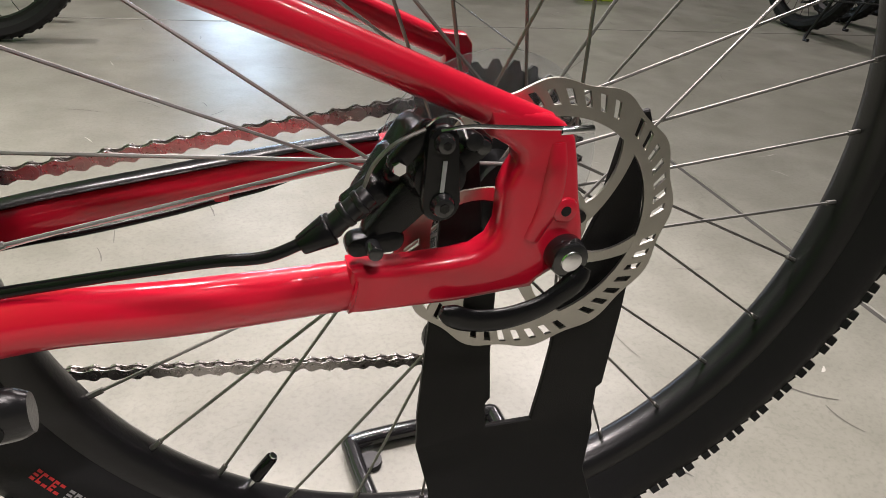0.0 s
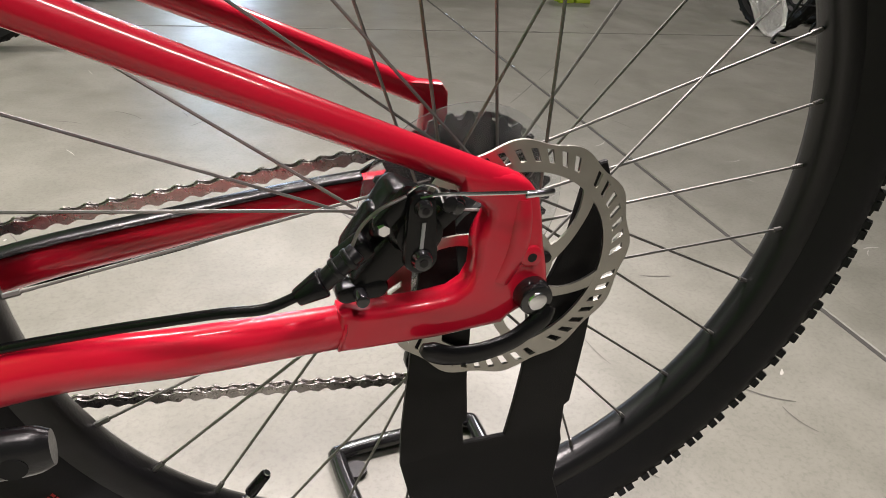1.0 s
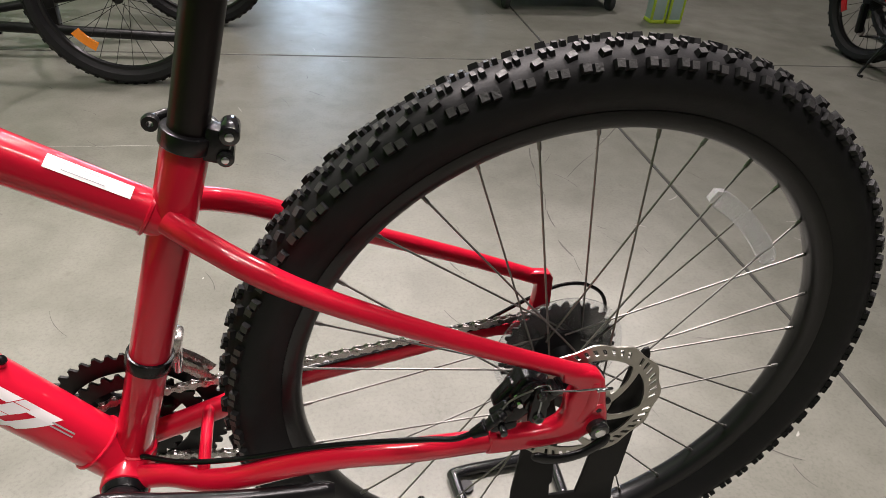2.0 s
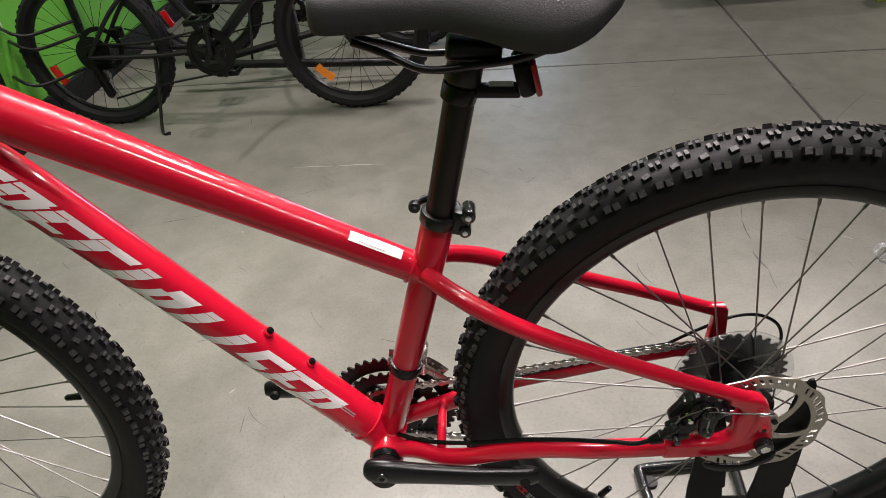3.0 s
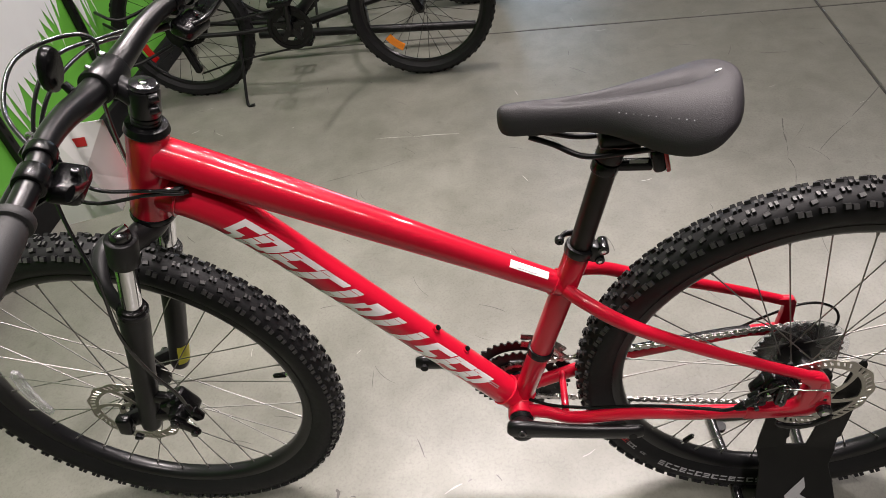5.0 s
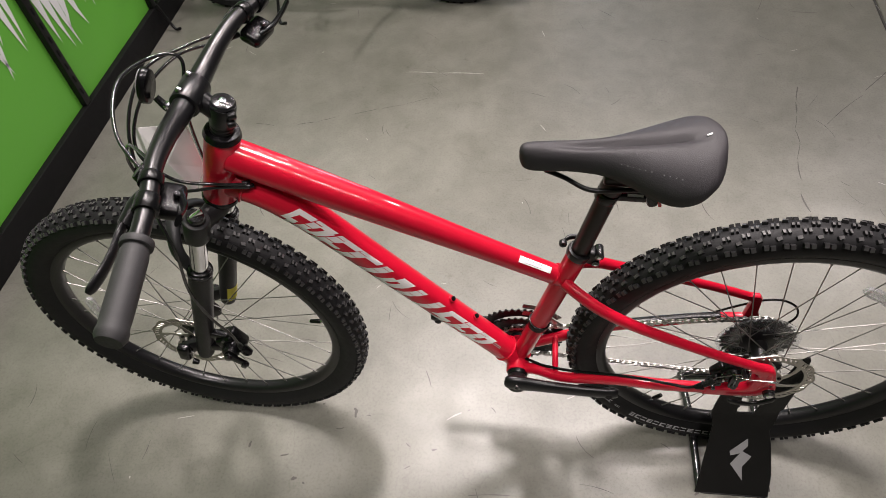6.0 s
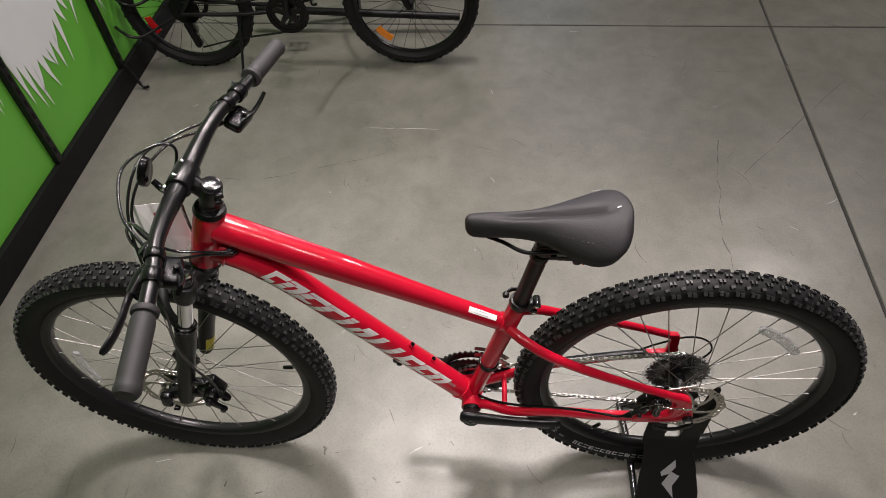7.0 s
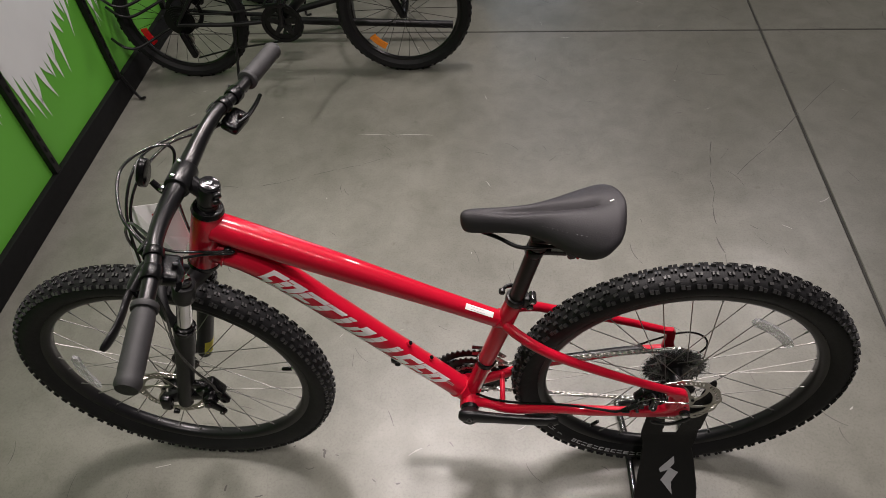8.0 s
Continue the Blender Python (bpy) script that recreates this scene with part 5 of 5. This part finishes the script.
LINKS = (link_mesh(0.0011, 0.0010), link_mesh(0.0022, 0.0010))
chain = None
for k in range(count):
    a, b = on_loop(k * step), on_loop(((k + 1) % count) * step if k + 1 < count else cum[-1])
    d = (b - a).normalized()
    x, z = d, d.cross(Vector((0, 1, 0))).normalized()
    y = z.cross(x)
    m = Matrix((x, y, z)).transposed().to_4x4()
    m.translation = (a + b) / 2
    ob = new("chain" if chain is None else "chain_link", LINKS[k % 2])
    ob.matrix_basis = m
    ob.parent = BIKE if chain is None else chain
    ob.matrix_parent_inverse = (BIKE.matrix_basis if chain is None else BIKE.matrix_basis @ BIKE.matrix_basis.inverted() @ chain.matrix_basis).inverted()
    if chain is None:
        chain = tagged(ob, "steel roller chain")

# front derailleur
fd = part("front_derailleur", rod(Vector((-0.4075, 0, 0.415)) - SAX * 0.006, Vector((-0.4075, 0, 0.415)) + SAX * 0.008, 0.0205, seg=26, bevel=0.001), PLASTIC, BIKE, "front derailleur clamped to the seat tube")
part("derailleur_body", block((0.022, 0.022, 0.032), pose(-0.395, 0.026, 0.408, 0, 16, 0), 0.004), STEEL, fd)
part("derailleur_arm", tube([(-0.392, 0.020, 0.44, 0.0035), (-0.388, 0.024, 0.41, 0.004), (-0.392, 0.030, 0.37, 0.0045)], 5, 10), CHROME, fd)
for y in (0.0405, 0.0565):
    rows = [(BB.x + 0.0975 * math.cos(radians(f)), y, BB.z + 0.0975 * math.sin(radians(f)), 0.0012, 0.007) for f in (86, 74, 62, 50, 36)]
    part("derailleur_cage", tube(rows, 4, 8), STEEL, fd)
# cable loop at the rear derailleur
hose("derailleur_cable", [(-0.36, 0.050, 0.292), (-0.292, 0.066, 0.298), (-0.245, 0.071, 0.302), (-0.195, 0.075, 0.309), (-0.159, 0.076, 0.317), (-0.128, 0.078, 0.324), (-0.085, 0.083, 0.339), (-0.045, 0.087, 0.360), (-0.010, 0.088, 0.379), (0.020, 0.088, 0.392), (0.050, 0.087, 0.392), (0.075, 0.084, 0.376), (0.082, 0.082, 0.345), (0.060, 0.080, 0.315), (0.020, 0.080, 0.300)], 0.0022, PLASTIC, turn=False)
part("cable_guide", block((0.010, 0.006, 0.010), pose(-0.162, 0.074, 0.321, 0, 0, 0), 0.002), RED, BIKE)

# ---- display stand ----
STAND = thing("bike_stand", (0.02, -0.02, 0), "matt black steel display stand holding the rear axle", "bike stand")


def plate(outline, y0=-0.002, y1=0.002, bevel=0.0008):
    """Sheet steel: upright over a fold at 0.2 m, sloping forward under it."""
    bm = slab_xz(outline, y0, y1, bevel, 1)
    bmesh.ops.bisect_plane(bm, geom=[*bm.verts, *bm.edges, *bm.faces], plane_co=(0, 0, 0.2), plane_no=(0, 0, 1))
    for v in bm.verts:
        z = v.co.z
        v.co.y += -0.056 + 0.05 * (z - 0.2) if z > 0.2 else -0.145 + 0.445 * z
    return bm


YOKE = [(-0.064, 0.002), (0.084, 0.002), (0.080, 0.06), (0.066, 0.130), (0.056, 0.168), (0.0640, 0.194), (0.0626, 0.2256), (0.0664, 0.2290), (0.0690, 0.2835), (0.0695, 0.335), (0.0655, 0.375), (0.0635, 0.405), (0.0600, 0.413), (0.0555, 0.412), (0.0460, 0.397), (0.0390, 0.352), (0.0240, 0.310), (0.0235, 0.2646), (0.0207, 0.2365), (0.0170, 0.2085), (-0.0144, 0.2090), (-0.0165, 0.2277), (-0.0135, 0.2315), (-0.0170, 0.2668), (-0.0180, 0.310), (-0.0300, 0.352), (-0.0360, 0.397), (-0.0420, 0.413), (-0.0490, 0.413), (-0.0540, 0.375), (-0.0555, 0.315), (-0.0575, 0.281), (-0.0605, 0.2272), (-0.0600, 0.200), (-0.0535, 0.172), (-0.0560, 0.130)]
part("upright_plate", plate(YOKE), STANDMAT, STAND)
bolt_mark = [(0.014, 0.205), (-0.026, 0.155), (-0.022, 0.140), (0.002, 0.150), (-0.018, 0.108), (0.022, 0.048), (0.014, 0.100), (0.032, 0.140), (0.006, 0.158), (0.018, 0.178)]
part("printed_mark", plate([(x * 0.75 + 0.008, 0.012 + z * 0.66) for x, z in bolt_mark], -0.0032, -0.0024, 0), PALE, STAND, "pale grey printed emblem", smooth=False)
part("front_lip", block((0.132, 0.028, 0.004), pose(0.014, -0.133, 0.0022), 0.001), STANDMAT, STAND)
foot = [(-0.055, -0.135, 0.010, 0.0085), (-0.056, 0.02, 0.010, 0.0085), (-0.064, 0.118, 0.010, 0.0085), (-0.056, 0.134, 0.010, 0.0085), (0.02, 0.140, 0.010, 0.0085), (0.082, 0.143, 0.010, 0.0085), (0.092, 0.128, 0.010, 0.0085), (0.086, 0.02, 0.010, 0.0085), (0.080, -0.135, 0.010, 0.0085)]
part("foot_tube", tube(foot, 8, 14, up=(0, 0, 1)), GLOSS, STAND, "bent round black foot tube")
part("foot_pad", rod((-0.048, 0.112, 0.0), (-0.048, 0.112, 0.006), 0.011, seg=18), RUBBER, STAND)

# ---- bikes in the background ----


def kids_bike(at, group):
    """A small black mountain bike that faces +x, its drive side towards -y. Its rear contact point is the origin."""
    o = Vector(at)
    r, base = 0.278, 0.945
    bike = thing("kids_bike", o, "small black mountain bike on a kickstand in the display row", "bicycle", group)

    def v(x, y, z):
        return o + Vector((x, y, z))

    def wheel2(x, name):
        c = v(x, 0, r)
        prof = [(r - 0.046, -0.011), (r - 0.034, -0.025), (r - 0.016, -0.028), (r - 0.003, -0.016), (r, 0), (r - 0.003, 0.016), (r - 0.016, 0.028), (r - 0.034, 0.025), (r - 0.046, 0.011)]
        w = part(name, lathe([(r - 0.038, -0.012), (r - 0.038, 0.012), (r - 0.054, 0.010), (r - 0.058, 0), (r - 0.054, -0.010)], c, 56), ALLOY, bike)
        bm = lathe(prof, c, 72)
        for k in range(60):
            f = 2 * math.pi * k / 60
            for y in ((-0.016, 0.005) if k % 2 else (-0.005, 0.016)):
                rr = r - (0.0055 if abs(y) > 0.01 else 0.0008)
                e = Vector((math.cos(f), 0, math.sin(f)))
                m = Matrix.Translation(c + e * rr + Vector((0, y, 0))) @ Matrix.Rotation(-f, 4, "Y")
                block((0.006, 0.011, 0.012), m, 0, bm=bm)
        part("tyre", bm, TYRE, w)
        part("hub", rod(c - Vector((0, 0.045, 0)), c + Vector((0, 0.045, 0)), 0.017, seg=16), ALLOY, w)
        for k in range(28):
            f = 2 * math.pi * k / 28
            h = f + (0.9 if k % 4 < 2 else -0.9)
            s = 1 if k % 2 else -1
            part("spoke", rod(c + Vector((0.022 * math.cos(h), 0.026 * s, 0.022 * math.sin(h))), c + Vector(((r - 0.056) * math.cos(f), 0, (r - 0.056) * math.sin(f))), 0.0010, seg=5), DARKSTEEL, w)
        return w

    rw, fw = wheel2(0, "rear_wheel"), wheel2(base, "front_wheel")
    crank = v(0.440, 0, 0.262)
    head = v(base - 0.145, 0, 0.60)
    seat = v(0.255, 0, 0.58)
    part("down_tube", rod(crank, head, 0.019, 0.021, 18), RACK, bike)
    part("seat_tube", rod(crank, seat, 0.015, seg=16), RACK, bike)
    part("top_tube", rod(seat - Vector((0, 0, 0.03)), head + Vector((-0.01, 0, 0.07)), 0.017, seg=16), RACK, bike)
    part("head_tube", rod(head + Vector((0.014, 0, -0.04)), head + Vector((-0.020, 0, 0.09)), 0.020, seg=16), RACK, bike)
    for s in (-1, 1):
        part("chain_stay", tube([(*(crank + Vector((-0.01, 0.02 * s, 0))), 0.009), (*v(0.22, 0.045 * s, 0.262), 0.009), (*v(0, 0.062 * s, r), 0.008)], 5, 10), RACK, bike)
        part("seat_stay", tube([(*(seat + Vector((0, 0.018 * s, -0.05))), 0.008), (*v(0.12, 0.05 * s, 0.42), 0.008), (*v(0, 0.062 * s, r), 0.007)], 5, 10), RACK, bike)
        part("fork_leg", tube([(*(head + Vector((0.02, 0.045 * s, -0.07))), 0.016), (*v(base - 0.06, 0.05 * s, 0.42), 0.018), (*v(base, 0.055 * s, r), 0.014)], 5, 12), PLASTIC, bike)
    part("fork_crown", rod(head + Vector((0.02, -0.055, -0.06)), head + Vector((0.02, 0.055, -0.06)), 0.018, seg=14), PLASTIC, bike)
    part("seat_post", rod(seat, seat + Vector((-0.045, 0, 0.16)), 0.0135, seg=14), ALLOY, bike)
    part("saddle", sweep(spline([(*(seat + Vector((-0.17, 0, 0.175))), 0.060, 0.018), (*(seat + Vector((-0.10, 0, 0.18))), 0.065, 0.022), (*(seat + Vector((0.0, 0, 0.175))), 0.026, 0.02), (*(seat + Vector((0.10, 0, 0.17))), 0.014, 0.014)], 5), 16), RUBBER, bike)
    st = head + Vector((-0.03, 0, 0.13))
    part("handlebar", tube([(*(st + Vector((-0.06, -0.29, 0.03))), 0.011), (*(st + Vector((-0.02, -0.12, 0.03))), 0.011), (*(st + Vector((0.03, 0, 0))), 0.013), (*(st + Vector((-0.02, 0.12, 0.03))), 0.011), (*(st + Vector((-0.06, 0.29, 0.03))), 0.011)], 6, 12, up=(0, 0, 1)), ALLOY, bike)
    part("stem", rod(head + Vector((-0.02, 0, 0.09)), st + Vector((0.03, 0, 0)), 0.016, seg=14), ALLOY, bike)
    # drive side
    ringc = crank + Vector((0, -0.048, 0))
    part("chain_guard", lathe([(0.072, -0.004), (0.087, -0.004), (0.087, 0.002), (0.072, 0.002)], ringc, 48), PLASTIC, bike)
    part("chainring", lathe([(0.052, -0.001), (0.080, -0.001), (0.080, 0.0025), (0.052, 0.0025)], ringc, 48), DARKSTEEL, bike)
    for k in range(5):
        f = 2 * math.pi * k / 5 + 0.3
        part("ring_arm", slab_xz(capsule((crank.x, crank.z), (crank.x + 0.056 * math.cos(f), crank.z + 0.056 * math.sin(f)), 0.014, 0.008), ringc.y - 0.003, ringc.y + 0.001, 0), ALLOY, bike)
    part("axle", rod(crank - Vector((0, 0.062, 0)), crank + Vector((0, 0.062, 0)), 0.012, seg=14), ALLOY, bike)
    for s, dx, dz in ((-1, 0.020, 0.135), (1, -0.020, -0.135)):
        e = crank + Vector((dx, s * 0.075, dz))
        part("crank_arm", rod(crank + Vector((0, s * 0.062, 0)), e, 0.011, 0.009, 12), ALLOY, bike)
        pd = part("pedal", block((0.085, 0.014, 0.018), Matrix.Translation(e + Vector((0, s * 0.022, 0))), 0.003), PLASTIC, bike)
        part("pedal_rail", block((0.085, 0.012, 0.018), Matrix.Translation(e + Vector((0, s * 0.085, 0))), 0.003), PLASTIC, pd)
        for q in (-0.036, 0.036):
            part("pedal_end", block((0.012, 0.062, 0.016), Matrix.Translation(e + Vector((q, s * 0.053, 0))), 0.002), PLASTIC, pd)
        part("pedal_axle", rod(e, e + Vector((0, s * 0.088, 0)), 0.007, seg=10), ALLOY, pd)
    for k, q in enumerate((0.064, 0.057, 0.050, 0.043, 0.036, 0.029)):
        y = -0.026 - 0.005 * k
        part("cog", lathe([(0.016, y - 0.001), (q, y - 0.001), (q, y + 0.001), (0.016, y + 0.001)], v(0, 0, r), 36), DARKSTEEL, bike)
    for z in (0.205, 0.135):
        part("jockey_wheel", rod(v(0.026, -0.050, z), v(0.026, -0.042, z), 0.020, seg=16, bevel=0.001), STEEL, bike)
    part("brake_disc", lathe([(0.062, 0.040), (0.080, 0.040), (0.080, 0.042), (0.062, 0.042)], v(0, 0, r), 40), DARKSTEEL, bike)
    part("brake_caliper", block((0.045, 0.030, 0.040), Matrix.Translation(v(0.070, 0.052, r + 0.050)), 0.008, 2), PLASTIC, bike)
    part("brake_hose", tube([(*v(0.10, 0.055, r + 0.06), 0.003), (*v(0.22, 0.050, 0.30), 0.003), (*v(0.38, 0.030, 0.30), 0.003)], 6, 6), PLASTIC, bike)
    part("derailleur", slab_xz(capsule((o.x + 0.01, 0.235), (o.x + 0.030, 0.14), 0.012, 0.013), o.y - 0.075, o.y - 0.050, 0.003), PLASTIC, bike)
    part("chain", tube([(*(ringc + Vector((0, 0, 0.080))), 0.004), (*v(0.2, -0.044, 0.312), 0.004), (*v(0, -0.040, r + 0.038), 0.004)], 4, 6), DARKSTEEL, bike)
    part("chain", tube([(*(ringc + Vector((0, 0, -0.080))), 0.004), (*v(0.2, -0.046, 0.15), 0.004), (*v(0.035, -0.048, 0.115), 0.004)], 4, 6), DARKSTEEL, bike)
    part("kickstand", tube([(*v(0.225, -0.035, 0.255), 0.007), (*v(0.218, -0.085, 0.13), 0.006), (*v(0.212, -0.140, 0.012), 0.006), (*v(0.240, -0.148, 0.007), 0.006)], 6, 10), RACK, bike)

    def refl2(x, ang, material, name):
        c = v(x, -0.020, r)
        bm = bmesh.new()
        prev = None
        for k in range(7):
            f = ang + 0.42 * (k / 6 - 0.5)
            row = [bm.verts.new(c + Vector((q * math.cos(f), y, q * math.sin(f)))) for q, y in ((0.165, -0.004), (0.192, -0.004), (0.192, 0.004), (0.165, 0.004))]
            if prev:
                for i in range(4):
                    bm.faces.new((prev[i], prev[(i + 1) % 4], row[(i + 1) % 4], row[i]))
            else:
                bm.faces.new(row)
            prev = row
        bm.faces.new(prev[::-1])
        part("wheel_reflector", bm, material, fw if x else rw, name)

    refl2(base, radians(228), ORANGE, "orange wheel reflector")
    refl2(0, radians(203), REDLENS, "red wheel reflector")
    return bike


ROW = "bikes in the background row"
kb = kids_bike((-1.690, 1.79, 0), ROW)
copy_thing(kb, pose(-1.52, 2.44, 0))
copy_thing(kb, pose(2.25, 2.04, 0, 0, 0, -92))
copy_thing(kb, pose(2.64, 2.22, 0, 0, 0, -92))
copy_thing(kb, pose(3.06, 2.36, 0, 0, 0, -92))

# wheel racks: bent tube loops and low bars
rack = thing("display_rack", (-1.2, 2.05, 0), "black steel bike display rack with low bars", "bike rack")
part("rack_bar", rod((-1.50, 2.06, 0.115), (-0.56, 2.02, 0.075), 0.017, seg=16, bevel=0.002), RACK, rack)
part("rack_bar", rod((-1.34, 2.10, 0.12), (-0.70, 2.22, 0.215), 0.015, seg=16, bevel=0.002), RACK, rack)
part("rack_post", block((0.05, 0.05, 0.60), pose(-1.06, 2.16, 0.30), 0.004), RACK, rack)
for z0, z1, yy in ((0.40, 0.375, 1.70), (0.345, 0.32, 1.72), (0.235, 0.21, 1.66)):
    loop2 = [(-1.985, yy + 0.05, z0, 0.006), (-1.93, yy, z0, 0.006), (-1.90, yy - 0.01, z0 - 0.01, 0.006), (-1.86, yy + 0.02, z1, 0.006), (-1.78, yy + 0.16, z1, 0.006)]
    hook = tagged(part("wall_hook", tube(loop2, 6, 10), RACK), "black bent wire wheel holder on the green wall", "wall hook", "wheel holders")

# low trolley and two cartons by the far aisle
trolley = thing("display_plinth", (1.1, 2.95, 0), "low black display plinth on castors", "display plinth")
part("deck", block((0.66, 0.45, 0.05), pose(1.10, 2.98, 0.12), 0.006), RACK, trolley)
part("box", block((0.60, 0.40, 0.30), pose(1.10, 2.98, 0.295), 0.006), RACK, trolley)
for x in (0.82, 1.38):
    for y in (2.80, 3.16):
        w = part("castor", rod((x - 0.014, y, 0.042), (x + 0.014, y, 0.042), 0.042, seg=20, bevel=0.004), RUBBER, trolley)
        part("castor_fork", block((0.04, 0.03, 0.05), pose(x, y, 0.080), 0.003), RACK, trolley)
for x in (1.535, 1.625):
    carton = thing("carton", (x, 2.60, 0), "tall pale blue carton with lime green edges standing on the floor", "carton", "cartons by the plinth")
    part("body", block((0.070, 0.070, 0.30), pose(x, 2.60, 0.160), 0.003), BLUECARD, carton)
    part("base_band", block((0.076, 0.076, 0.018), pose(x, 2.60, 0.009), 0.003), LIME, carton)
    for dx in (-0.034, 0.034):
        part("edge_band", block((0.010, 0.010, 0.29), pose(x + dx, 2.5665, 0.163), 0.001), LIME, carton)

# short dark scuffs and scratches scattered on the floor
rng = random.Random(11)
bm = bmesh.new()


def scuff(x, y, ang, length, width, bend):
    prev = None
    n = 6
    for k in range(n + 1):
        u = k / n - 0.5
        f = ang + bend * u
        cx, cy = x + length * u * math.cos(f), y + length * u * math.sin(f)
        w = width * (0.35 + 0.65 * math.sin(math.pi * (k + 0.6) / (n + 1.2))) * rng.uniform(0.6, 1.2) / 2
        row = [bm.verts.new((cx - w * math.sin(f), cy + w * math.cos(f), 0.0006)), bm.verts.new((cx + w * math.sin(f), cy - w * math.cos(f), 0.0006))]
        if prev:
            bm.faces.new((prev[0], prev[1], row[1], row[0]))
        prev = row


def trail(pts, width):
    for (x0, y0), (x1, y1) in zip(pts, pts[1:]):
        if rng.random() < 0.85:
            scuff((x0 + x1) / 2, (y0 + y1) / 2, math.atan2(y1 - y0, x1 - x0), math.hypot(x1 - x0, y1 - y0) * rng.uniform(0.85, 1.02), width * rng.uniform(0.5, 1.3), rng.uniform(-0.15, 0.15))


for k in range(170):
    scuff(rng.uniform(-1.8, 2.2), rng.uniform(-0.4, 3.0), rng.gauss(-0.9, 0.6), rng.uniform(0.02, 0.10), rng.uniform(0.0010, 0.0026), rng.uniform(-0.4, 0.4))
for k in range(46):  # dirt trodden in before the bike
    scuff(rng.uniform(-1.3, 0.1), rng.uniform(-0.75, 0.05), rng.uniform(-3, 3), rng.uniform(0.004, 0.022), rng.uniform(0.002, 0.008), rng.uniform(-0.6, 0.6))
trail([(-1.40, 1.035), (-1.33, 1.025), (-1.25, 1.030), (-1.18, 1.045), (-1.11, 1.072)], 0.0030)
trail([(-1.06, 1.085), (-0.97, 1.115), (-0.88, 1.140), (-0.80, 1.175)], 0.0024)
trail([(0.426, 1.235), (0.405, 1.16), (0.395, 1.09), (0.376, 1.02), (0.378, 0.96), (0.352, 0.88), (0.345, 0.80), (0.332, 0.743), (0.344, 0.67), (0.338, 0.60), (0.345, 0.52), (0.330, 0.43)], 0.0036)
trail([(0.465, 1.043), (0.62, 1.20), (0.80, 1.40), (1.004, 1.614)], 0.0030)
SCUFF = mat("dark_scuff", (0.072, 0.068, 0.060), 0.5, vary=0.3, scale=90)
tagged(part("floor_scuffs", bm, SCUFF, None, smooth=False), "short dark scuffs and scratches on the concrete floor", "floor scuffs", kind="stuff")
bm = bmesh.new()
for k in range(60):
    scuff(rng.uniform(-1.7, 1.8), rng.uniform(-0.3, 2.6), rng.gauss(0.1, 0.9), rng.uniform(0.004, 0.05), rng.uniform(0.0015, 0.004), rng.uniform(-0.4, 0.4))
trail([(-0.93, 1.325), (-0.78, 1.318), (-0.62, 1.312), (-0.45, 1.300), (-0.26, 1.294)], 0.004)
PALESCUFF = mat("pale_scuff", (0.36, 0.35, 0.32), 0.5, vary=0.3, scale=90)
tagged(part("floor_chalk_marks", bm, PALESCUFF, None, smooth=False), "pale chips and scratches on the concrete floor", "floor marks", kind="stuff")
